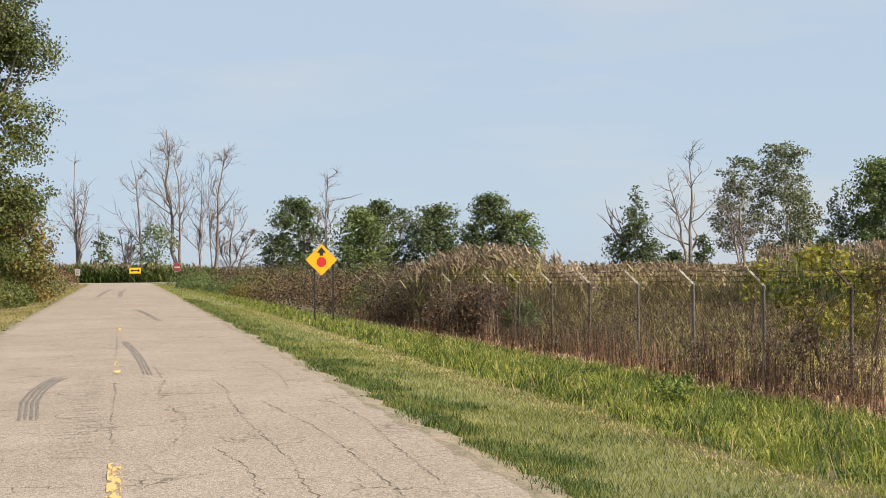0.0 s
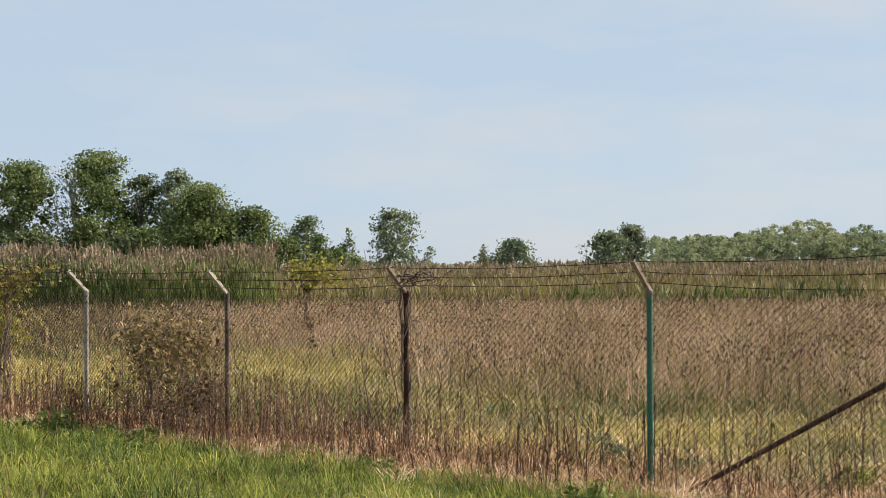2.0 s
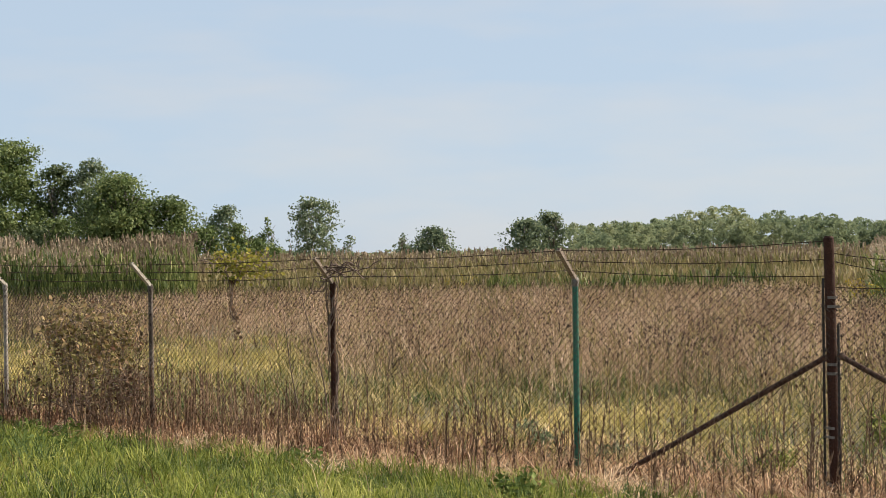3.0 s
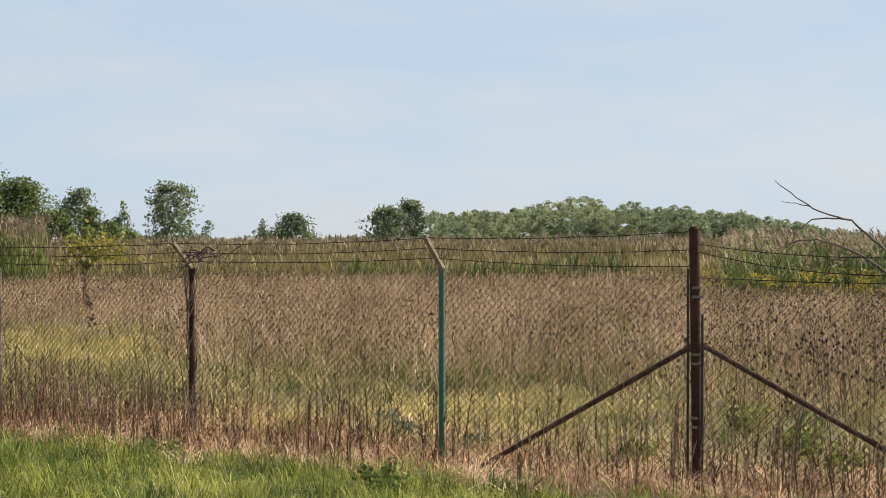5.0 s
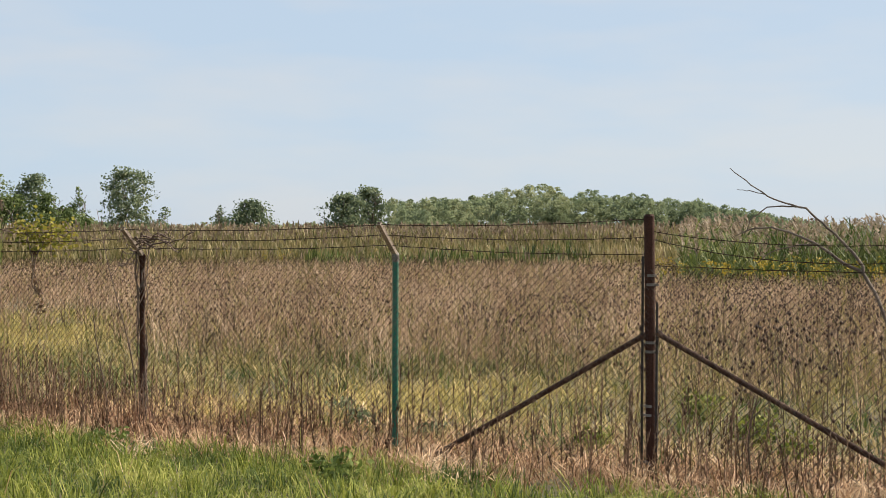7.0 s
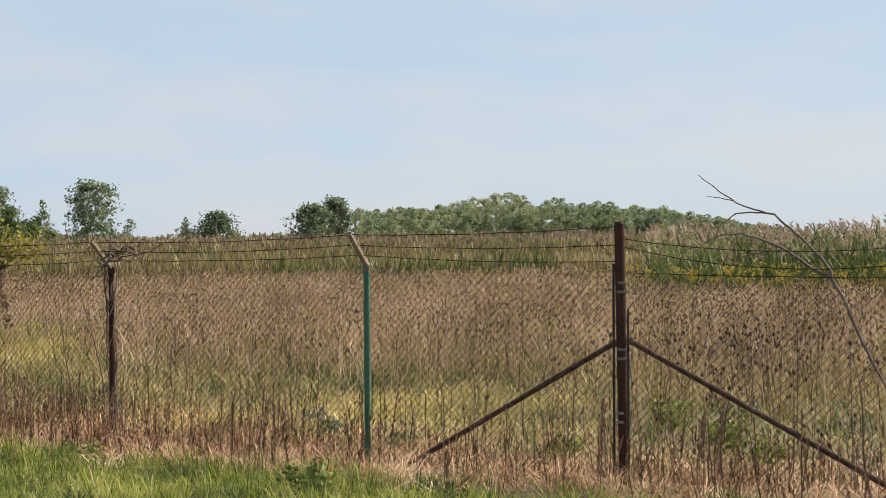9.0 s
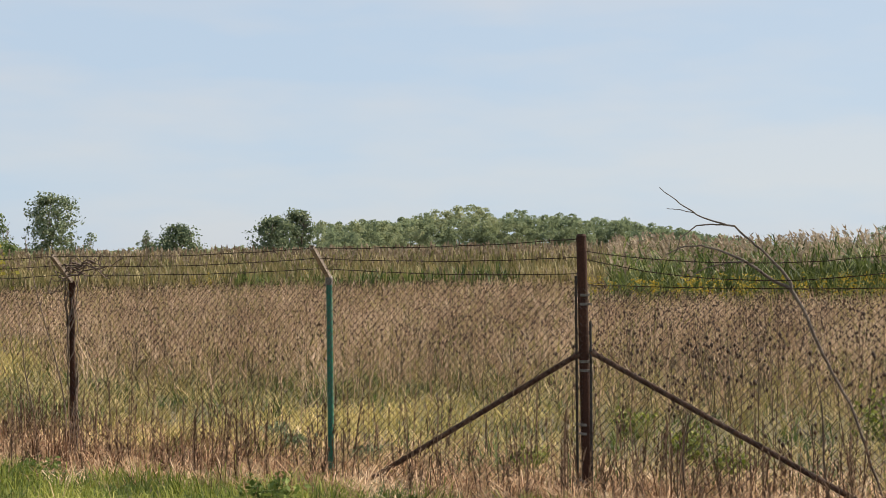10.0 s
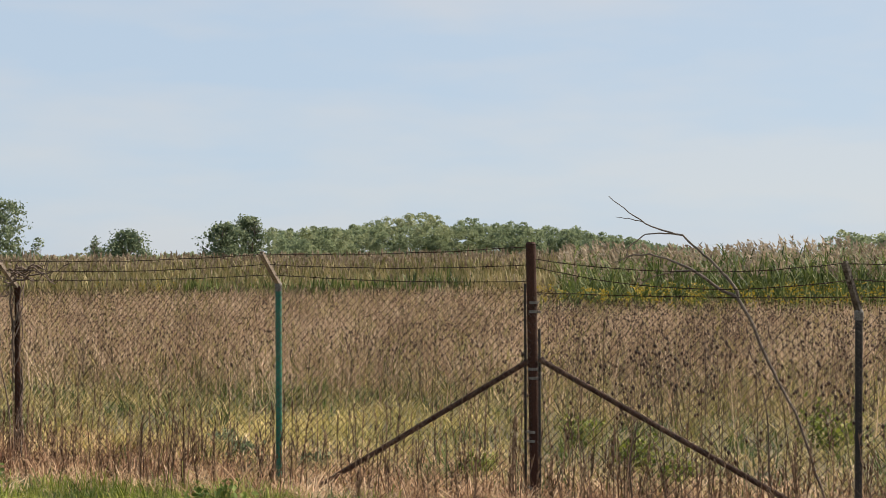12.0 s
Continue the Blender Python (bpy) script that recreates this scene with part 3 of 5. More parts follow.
# ---- fence ----
POSTS = [  # along the fence, bend height, finish, arm finish
    (1.41, 1.21, "black_post", "dark_post"), (6.83, 1.40, "green_post", "arm_brown"), (10.07, 1.34, "rust", "arm_brown"), (13.21, 1.29, "dark_post", "arm"),
    (16.33, 1.29, "pale_post", "arm"), (19.22, 1.25, "dark_post", "dark_post"), (22.22, 1.23, "grey_post", "arm"), (25.29, 1.22, "grey_post", "arm"),
    (28.30, 1.19, "grey_post", "arm"), (31.50, 1.17, "dark_post", "arm"), (34.52, 1.12, "dark_post", "arm"), (37.56, 1.09, "dark_post", "arm"),
    (40.58, 1.07, "dark_post", "arm"), (45.98, 1.06, "grey_post", "arm"), (52.0, 0.99, "grey_post", "arm"), (58.1, 0.95, "grey_post", "arm"),
    (64.2, 0.92, "dark_post", "arm"), (-1.7, 1.2, "dark_post", "arm_brown"),
]
CORNER_Y, CORNER_TOP = 4.20, 1.77


def build_fence():
    fence = new("chain_link_fence")
    tagged(fence, "old rusty chain-link fence with barbed wire on slanted arms", "fence")
    fence.location = (FENCE_X, CORNER_Y, float(ground_z(FENCE_X, CORNER_Y)))
    base = fence.location

    def local(x, y, z):
        return (x - base.x, y - base.y, z - base.z)

    tops = {}
    for y, bend, finish, arm_finish in POSTS:
        foot = float(ground_z(FENCE_X, y)) - 0.15
        lean = RNG.normal(0, 0.025)
        bm = bmesh.new()
        tube(bm, local(FENCE_X, y - lean, foot), local(FENCE_X, y, bend), 0.03, sides=14)
        post = part("post", bm, M[finish], fence, {"green_post": "green painted steel post", "rust": "dark rust-brown steel post"}.get(finish, ""))
        bm = bmesh.new()
        tube(bm, local(FENCE_X, y, bend - 0.07), local(FENCE_X, y, bend - 0.005), 0.037, sides=14)
        tube(bm, local(FENCE_X, y, bend - 0.005), local(FENCE_X, y, bend + 0.022), 0.037, 0.026, 14)
        part("cap", bm, M["grey_post" if finish in ("green_post", "black_post") else finish], post, "weathered metal cap that holds the arm")
        bm = bmesh.new()
        out, up = (0.16, 0.40) if y < 3 else (0.31, 0.30)
        tilt = 0.09 if y < 3 else 0.0
        d = Vector((-out, tilt, up)).normalized()
        q = d.to_track_quat("Z", "Y").to_matrix().to_4x4()
        mid = Vector(local(FENCE_X - out / 2, y + tilt / 2, bend + up / 2))
        box(bm, 0.05, 0.008, 0.44, Matrix.Translation(mid) @ q @ pose(0, 0.016, 0))
        box(bm, 0.05, 0.008, 0.44, Matrix.Translation(mid) @ q @ pose(0, -0.016, 0))
        box(bm, 0.008, 0.04, 0.44, Matrix.Translation(mid) @ q @ pose(0.02, 0, 0))
        bmesh.ops.bevel(bm, geom=bm.edges[:], offset=0.002, segments=1, affect="EDGES")
        part("arm", bm, M[arm_finish], post)
        tops[y] = [(FENCE_X - out * k, y + tilt * k, bend + up * k) for k in (0.97, 0.64, 0.3)]
    # corner post with bands, tension bars and two braces
    foot = float(ground_z(FENCE_X, CORNER_Y)) - 0.2
    bm = bmesh.new()
    tube(bm, local(FENCE_X, CORNER_Y - 0.02, foot), local(FENCE_X, CORNER_Y + 0.02, CORNER_TOP), 0.045, sides=18)
    tube(bm, local(FENCE_X, CORNER_Y + 0.02, CORNER_TOP), local(FENCE_X, CORNER_Y + 0.02, CORNER_TOP + 0.02), 0.047, 0.034, 18)
    corner = part("corner_post", bm, M["rust"], fence, "thick rust-brown corner post")
    for z in (1.25, 1.17, 0.66, 0.58, 0.1, 0.02, -0.4):
        bm = bmesh.new()
        side = 0.045 if int(abs(z) * 100) % 3 else -0.045
        tube(bm, local(FENCE_X, CORNER_Y, z - 0.012), local(FENCE_X, CORNER_Y, z + 0.012), 0.049, sides=18)
        box(bm, 0.012, 0.075, 0.018, Matrix.Translation(local(FENCE_X - 0.02, CORNER_Y + side, z)))
        part("band", bm, M["grey_post"], corner, "clamp band of weathered steel")
    for dy, top in ((0.068, 1.42), (-0.066, 1.02)):
        bm = bmesh.new()
        box(bm, 0.012, 0.02, top + 0.62, Matrix.Translation(local(FENCE_X - 0.02, CORNER_Y + dy, (top - 0.62) / 2)))
        part("tension_bar", bm, M["black_post"], corner)
    for ya, za, yb in ((CORNER_Y + 0.05, 0.725, 6.55), (CORNER_Y - 0.05, 0.75, 1.45)):
        bm = bmesh.new()
        zb = float(ground_z(FENCE_X, yb)) - 0.05
        tube(bm, local(FENCE_X, ya, za), local(FENCE_X, yb, zb), 0.025, sides=12)
        tube(bm, local(FENCE_X, ya - 0.02, za), local(FENCE_X, ya + 0.05 * (1 if yb > ya else -1), za - 0.03), 0.034, 0.03, 12)
        part("brace", bm, M["brace"], fence, "rusted diagonal brace pipe")
    # barbed wire between neighbours
    tops[CORNER_Y] = [(FENCE_X, CORNER_Y, z) for z in (1.75, 1.59, 1.44)]
    order = sorted(tops)
    heights = {y: b for y, b, _, _ in POSTS}
    heights[CORNER_Y] = 1.36
    for a, b in zip(order, order[1:]):
        for k in range(3):
            if a == 1.41:
                pa, pb = np.array(tops[a][k]), np.array([(FENCE_X, CORNER_Y, 1.64), (FENCE_X, CORNER_Y, 1.57), (FENCE_X, CORNER_Y, 1.34)][k])
                sag = (0.09, 0.13, 0.02)[k]
            else:
                pa, pb, sag = np.array(tops[a][k]), np.array(tops[b][k]), 0.02 + 0.02 * RNG.random()
            n = 14
            s = np.linspace(0, 1, n + 1)
            line = pa + (pb - pa) * s[:, None]
            line[:, 2] -= sag * 4 * s * (1 - s) + RNG.normal(0, 0.002, n + 1)
            line -= np.array(base)
            soup = Soup()
            soup.add(*sticks(line[:-1], line[1:], 0.0042, 0.0042))
            q = np.arange(0.06, np.linalg.norm(pb - pa), 0.125) / np.linalg.norm(pb - pa)
            c = np.stack([np.interp(q, s, line[:, j]) for j in range(3)], 1)
            for _ in range(2):
                e = RNG.normal(size=(len(c), 3)) * [1, 0.5, 1]
                e /= np.linalg.norm(e, axis=1, keepdims=True)
                soup.add(*sticks(c - e * 0.024, c + e * 0.024, 0.0036, 0.002))
            soup.link("barbed_wire", [M["rust_wire"]], fence)
        # woven wire: two sets of slanted wires, one behind the other
        za, zb = heights[a] - 0.02, heights[b] - 0.02
        soup = Soup()
        low = float(ground_z(FENCE_X, (a + b) / 2)) + 0.02
        hgt, pitch, length = min(za, zb) - low, 0.072, b - a
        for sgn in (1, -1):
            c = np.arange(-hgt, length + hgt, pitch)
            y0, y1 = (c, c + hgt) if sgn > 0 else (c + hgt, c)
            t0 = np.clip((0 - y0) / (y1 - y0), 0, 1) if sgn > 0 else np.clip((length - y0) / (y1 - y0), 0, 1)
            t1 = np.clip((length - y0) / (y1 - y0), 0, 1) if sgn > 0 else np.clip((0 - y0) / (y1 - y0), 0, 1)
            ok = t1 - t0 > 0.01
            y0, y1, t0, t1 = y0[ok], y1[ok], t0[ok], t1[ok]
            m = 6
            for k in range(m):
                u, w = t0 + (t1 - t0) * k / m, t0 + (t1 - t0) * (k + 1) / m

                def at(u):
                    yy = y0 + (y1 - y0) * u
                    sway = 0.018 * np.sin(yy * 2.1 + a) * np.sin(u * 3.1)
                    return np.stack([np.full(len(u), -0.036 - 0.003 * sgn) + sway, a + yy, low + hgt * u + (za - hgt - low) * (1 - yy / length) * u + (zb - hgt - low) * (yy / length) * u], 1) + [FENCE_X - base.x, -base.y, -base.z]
                # wires slanted one way take the paler colour that stands in for sunlight
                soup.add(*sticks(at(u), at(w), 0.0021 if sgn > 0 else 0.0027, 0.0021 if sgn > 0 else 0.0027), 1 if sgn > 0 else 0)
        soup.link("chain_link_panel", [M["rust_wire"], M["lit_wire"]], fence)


build_fence()


# ---- signs ----
def flat_shape(bm, outline, depth, m):
    """An outline in the local x-z plane, given a thickness."""
    vs = [bm.verts.new(m @ Vector((x, -depth / 2, z))) for x, z in outline]
    face = bm.faces.new(vs)
    ext = bmesh.ops.extrude_face_region(bm, geom=[face])
    shift = (m.to_3x3() @ Vector((0, depth, 0)))
    bmesh.ops.translate(bm, verts=[v for v in ext["geom"] if isinstance(v, bmesh.types.BMVert)], vec=shift)
    bmesh.ops.recalc_face_normals(bm, faces=bm.faces[:])


def rounded_diamond(half, cut):
    pts = []
    for k in range(4):
        a = math.pi / 2 * k
        for t in (-1, 0, 1):
            b = a + t * cut / half * 0.6
            r = half - cut * (1.15 if t == 0 else 1.0) + (cut * 0.55 if t == 0 else 0)
            pts.append((r * math.cos(b), r * math.sin(b)))
    return pts


def stop_ahead_sign():
    s = new("stop_ahead_sign")
    x, y = 6.72, 45.5
    s.matrix_world = pose(x, y, float(ground_z(x, y)), 0, 0, -4)
    tagged(s, "yellow diamond warning sign with red octagon and black arrow", "road sign")
    c = 1.86 - s.location.z
    bm = bmesh.new()
    flat_shape(bm, rounded_diamond(0.575, 0.05), 0.006, pose(0, 0, c))
    panel = part("panel", bm, M["sign_yellow"], s)
    bm = bmesh.new()
    flat_shape(bm, [(0.165 * math.cos(math.pi / 8 + k * math.pi / 4) * 1.05, 0.18 * math.sin(math.pi / 8 + k * math.pi / 4) - 0.08) for k in range(8)], 0.004, pose(0, -0.006, c))
    part("octagon", bm, M["sign_red"], panel, "red octagon symbol")
    bm = bmesh.new()
    flat_shape(bm, [(-0.06, 0.14), (0.06, 0.14), (0.06, 0.24), (0.16, 0.24), (0.0, 0.43), (-0.16, 0.24), (-0.06, 0.24)], 0.004, pose(0, -0.006, c))
    part("arrow", bm, M["sign_black"], panel, "black upward arrow")
    for px in (-0.24, 0.4):
        bm = bmesh.new()
        h = c + 0.28 if px < 0 else c + 0.06
        box(bm, 0.055, 0.012, h + 0.3, pose(px, 0.03, (h - 0.3) / 2))
        box(bm, 0.012, 0.03, h + 0.3, pose(px - 0.024, 0.045, (h - 0.3) / 2))
        box(bm, 0.012, 0.03, h + 0.3, pose(px + 0.024, 0.045, (h - 0.3) / 2))
        part("post", bm, M["steel"], s, "dark steel channel post")
    bm = bmesh.new()
    box(bm, 0.62, 0.012, 0.04, pose(0.1, 0.02, c + 0.02))
    part("crossbar", bm, M["steel"], s)


def stop_sign():
    s = new("stop_sign")
    x, y = 4.23, 104.9
    s.matrix_world = pose(x, y, float(ground_z(x, y)), 0, 0, 3)
    tagged(s, "faded red octagonal stop sign on a post", "road sign")
    c = 1.62 - s.location.z
    ring = [(math.cos(math.pi / 8 + k * math.pi / 4), math.sin(math.pi / 8 + k * math.pi / 4)) for k in range(8)]
    bm = bmesh.new()
    flat_shape(bm, [(0.37 * a, 0.37 * b) for a, b in ring], 0.005, pose(0, 0, c))
    rim = part("panel", bm, M["sign_faded"], s, "pale rim")
    bm = bmesh.new()
    flat_shape(bm, [(0.345 * a, 0.345 * b) for a, b in ring], 0.004, pose(0, -0.006, c))
    part("face", bm, M["sign_maroon"], rim, "faded red face")
    bm = bmesh.new()
    box(bm, 0.44, 0.004, 0.11, pose(0, -0.011, c))
    part("lettering", bm, M["sign_faded"], rim, "pale bar of lettering")
    bm = bmesh.new()
    box(bm, 0.06, 0.035, c + 0.6, pose(0, 0.03, (c + 0.0) / 2))
    part("post", bm, M["steel"], s)


def double_arrow_sign():
    s = new("double_arrow_sign")
    x, y = 1.5, 145.4
    s.matrix_world = pose(x, y, float(ground_z(x, y)))
    tagged(s, "yellow rectangular sign with black two-way arrow", "road sign")
    c = 1.28 - s.location.z
    bm = bmesh.new()
    box(bm, 1.2, 0.006, 0.62, pose(0, 0, c))
    panel = part("panel", bm, M["sign_yellow"], s)
    bm = bmesh.new()
    flat_shape(bm, [(-0.5, 0), (-0.28, -0.19), (-0.28, -0.07), (0.28, -0.07), (0.28, -0.19), (0.5, 0), (0.28, 0.19), (0.28, 0.07), (-0.28, 0.07), (-0.28, 0.19)], 0.004, pose(0, -0.006, c))
    part("arrow", bm, M["sign_black"], panel)
    for px in (-0.4, 0.4):
        bm = bmesh.new()
        box(bm, 0.06, 0.04, c + 0.4, pose(px, 0.03, c / 2 - 0.1))
        part("post", bm, M["steel"], s)


def marker_sign():
    s = new("marker_sign")
    x, y = -3.95, 129.9
    s.matrix_world = pose(x, y, float(ground_z(x, y)))
    tagged(s, "small white roadside sign on a thin post", "road sign")
    c = 1.2 - s.location.z
    bm = bmesh.new()
    box(bm, 0.46, 0.006, 0.66, pose(0, 0, c))
    panel = part("panel", bm, M["sign_faded"], s)
    for z in (0.14, -0.1):
        bm = bmesh.new()
        box(bm, 0.26, 0.004, 0.1, pose(0, -0.006, c + z))
        part("lettering", bm, M["sign_grey"], panel)
    bm = bmesh.new()
    box(bm, 0.05, 0.03, c + 0.4, pose(0, 0.025, c / 2 - 0.1))
    part("post", bm, M["steel"], s)


stop_ahead_sign()
stop_sign()
double_arrow_sign()
marker_sign()


# ---- trees ----
def grow(soup, a, d, length, r, depth, spread, rng, kink=0.18, up=0.25, ends=None, shrink=0.72, mat=0, least=0.002):
    """Limbs that fork and taper, as sticks."""
    n = 3
    p = np.array(a, float)
    d = np.array(d, float)
    for k in range(n):
        d = d + rng.normal(0, kink, 3) + [0, 0, up * 0.15]
        d /= np.linalg.norm(d)
        q = p + d * length / n
        r0, r1 = max(least, r * (1 - 0.28 * k / n)), max(least, r * (1 - 0.28 * (k + 1) / n))
        soup.add(*sticks([p], [q], r0, r1), mat)
        p = q
        if depth > 0 and k > 0:
            side = np.cross(d, rng.normal(size=3))
            side /= np.linalg.norm(side)
            c = d + side * spread * rng.uniform(0.6, 1.3) + [0, 0, up * 0.4]
            grow(soup, p, c / np.linalg.norm(c), length * shrink * rng.uniform(0.6, 1.05), r1 * 0.55, depth - 1, spread, rng, kink, up, ends, shrink, mat, least)
    if depth > 0:
        for _ in range(2):
            side = np.cross(d, rng.normal(size=3))
            side /= np.linalg.norm(side)
            c = d + side * spread * rng.uniform(0.3, 0.9) + [0, 0, up * 0.3]
            grow(soup, p, c / np.linalg.norm(c), length * shrink * rng.uniform(0.7, 1.1), r1 * 0.72, depth - 1, spread, rng, kink, up, ends, shrink, mat, least)
    elif ends is not None:
        ends.append(p)


def bare_tree(x, y, h, left, right, seed, label, stems=1, mat="bare", limbs=13, bushy=1.0, broken=0.0):
    """A leafless tree: trunks with upswept curving limbs, side branches and fine twigs. left, right: how far it reaches to either side of its foot."""
    rng = np.random.default_rng(seed)
    t = new("bare_tree")
    t.location = (x, y, float(ground_z(x, y)) - 0.1)
    tagged(t, label, "tree", "bare trees")
    soup = Soup()
    lean, wide = (right - left) / 2, (left + right) / 2

    def limb(p, d, length, r0, r1, n, kink, up):
        line = [np.array(p, float)]
        d = np.array(d, float) / np.linalg.norm(d)
        for _ in range(n):
            d = d + rng.normal(0, kink, 3) + [0, 0, up]
            d /= np.linalg.norm(d)
            line.append(line[-1] + d * length / n)
        line, r = np.array(line), np.linspace(r0, r1, n + 1)
        soup.add(*sticks(line[:-1], line[1:], r[:-1], r[1:]))
        return line

    for k in range(stems):
        hk = h * (1 if k == 0 else rng.uniform(0.65, 0.95))
        side = lean * 0.7 + (0 if k == 0 else rng.uniform(-0.6, 0.6) * wide)
        u = np.linspace(0, 1, 10)
        trunk = np.stack([side * u ** 1.4, rng.uniform(-0.4, 0.4) * wide * u, 0.93 * hk * u], 1)
        trunk[1:, :2] += np.cumsum(rng.normal(0, 0.007 * h, (9, 2)), 0)
        rad = np.linspace(0.0105 * hk, 0.022, 10)
        soup.add(*sticks(trunk[:-1], trunk[1:], rad[:-1], rad[1:]))
        for _ in range(limbs):
            f = rng.uniform(0.2, 0.97) ** 0.85
            p = np.array([np.interp(f, u, trunk[:, j]) for j in range(3)])
            az = rng.uniform(0, 2 * math.pi)
            main = limb(p, (math.cos(az), math.sin(az), rng.uniform(0.5, 1.6)), max(0.07, 0.36 * (1.08 - f)) * hk * rng.uniform(0.7, 1.15), 0.0048 * hk * (1.15 - f) + 0.014, 0.014, 5, 0.16, 0.16)
            for _ in range(int(5 * bushy)):
                q = main[rng.integers(1, 6)]
                e = main[-1] - main[0] + rng.normal(0, 0.55, 3) * np.linalg.norm(main[-1] - main[0])
                sub = limb(q, e, np.linalg.norm(main[-1] - main[0]) * rng.uniform(0.25, 0.5), 0.022, 0.012, 3, 0.16, 0.14)
                for _ in range(int(3 * bushy * (1 - broken))):
                    e = sub[-1] - sub[0] + rng.normal(0, 0.5, 3) * np.linalg.norm(sub[-1] - sub[0])
                    limb(sub[rng.integers(1, 4)], e, rng.uniform(0.03, 0.065) * hk, 0.013, 0.009, 2, 0.14, 0.12)
    v = np.concatenate(soup.v)
    v[:, 2] *= h / v[:, 2].max()
    out = np.where(v[:, 0] < 0, left / max(0.1, -np.quantile(v[:, 0], 0.03)), right / max(0.1, np.quantile(v[:, 0], 0.97)))
    v[:, 0] *= np.clip(out, 0.6, 2.0)
    v[:, 1] *= wide / max(0.1, np.quantile(np.abs(v[:, 1]), 0.97))
    link_mesh("trunk", v, np.concatenate(soup.f), M[mat], None, t)


def crown_width(shape, k):
    """How wide a crown is, as a share of its widest, at the share k of its height."""
    if shape == "cone":
        return 0.04 + 0.96 * (1 - k) ** 0.8
    if shape == "dome":
        return (1 - k ** 2.6) ** 0.6 * (0.85 + 0.15 * np.minimum(4 * k, 1))
    if shape == "column":
        return np.sin(np.pi * (0.1 + 0.84 * k)) ** 0.4
    return np.sin(np.pi * (0.17 + 0.77 * k)) ** 0.65


def leafy_tree(x, y, h, w, seed, label, leaf="leaf", shape="round", low=0.05, fill=1.0, lobes=40, bark="bark", name="tree", group="field trees", heart=True, size=0.0, airy=0.0):
    """A trunk with limbs and a crown of leaf sprays gathered in uneven lobes. low: where the crown starts; airy: how far the sprays are thinned to show gaps."""
    rng = np.random.default_rng(seed)
    t = new(name)
    t.location = (x, y, float(ground_z(x, y)) - 0.1)
    tagged(t, label, "tree" if h > 3 else "shrub", group)
    soup = Soup()
    grow(soup, (0, 0, 0), (rng.normal(0, 0.05), rng.normal(0, 0.05), 1), h * 0.42, h * 0.014, 2 if h > 4 and heart else 3, 0.55, rng, 0.08, 0.5, None, 0.72, 0, 0.0125 if h > 4 else 0.003)
    v = np.concatenate(soup.v)
    v[:, 2] *= 0.9 * h / v[:, 2].max()
    v[:, :2] *= 0.72 * w / max(np.ptp(v[:, 0]), np.ptp(v[:, 1]))
    link_mesh("trunk", v, np.concatenate(soup.f), M[bark], None, t)
    size = size or 0.00185 * math.hypot(x, y)
    base = low * h
    lobes = int(1.7 * lobes)
    k = (np.arange(lobes) + rng.random(lobes)) / lobes
    if shape in ("cone", "dome"):
        k = k ** 1.35
    az = rng.uniform(0, 2 * math.pi, lobes)
    rad = min(w, 1.2 * h) * rng.uniform(0.1, 0.2, lobes) * (60 / lobes) ** 0.2
    if shape == "cone":
        rad = rad * np.clip(1.3 * crown_width(shape, k), 0.3, 1)
    reach = np.maximum(crown_width(shape, k) * w / 2 - 0.7 * rad, 0) * np.sqrt(rng.uniform(0.15, 1.0, lobes))
    c = np.stack([reach * np.cos(az), reach * np.sin(az), base + k * (h - base)], 1)
    c[:, 2] = np.clip(c[:, 2], base + 0.35 * rad, h - 0.75 * rad)
    n = int(fill * 7.0 * w * h / size ** 2)
    m = 26
    way = rng.normal(size=(lobes, m, 3)) + [0, 0, 0.35]
    way /= np.linalg.norm(way, axis=2, keepdims=True)
    spray = c[:, None] + way * (rad[:, None] * rng.uniform(0.75, 1.1, (lobes, m)))[..., None] * [1, 1, 0.8]
    keep = rng.random((lobes, m)) > airy
    share = np.where(keep, (rad ** 2)[:, None], 0.0).ravel()
    pick = rng.choice(lobes * m, n, p=share / share.sum())
    lobe = pick // m
    p = spray.reshape(-1, 3)[pick] + np.clip(rng.normal(0, 1, (n, 3)), -1.7, 1.7) * (0.24 * rad[lobe])[:, None] * [1, 1, 0.75]
    p[:, :2] *= w / 2 / np.quantile(np.abs(p[:, :2]), 0.965)
    p[:, 2] = np.clip(p[:, 2] * h / np.quantile(p[:, 2], 0.997), 0.05, h * 1.02)
    face = way.reshape(-1, 3)[pick] * 1.0 + [0, 0, 0.5]
    sizes = size * rng.uniform(0.6, 1.3, n)
    if heart:
        m = 24
        big = np.repeat(rad, m)
        q = np.repeat(c, m, 0) + rng.normal(0, 1, (lobes * m, 3)) * (0.36 * big)[:, None]
        q[:, 2] = np.clip(q[:, 2], 0.1, h * 0.93)
        p, face, sizes = np.r_[p, q], np.r_[face, 0 * q], np.r_[sizes, np.minimum(big * 0.5, 2.4 * size) * rng.uniform(0.7, 1.2, lobes * m)]
    link_mesh("crown", *cards(p, sizes, face, 0.75), M[leaf], None, t)
    return t


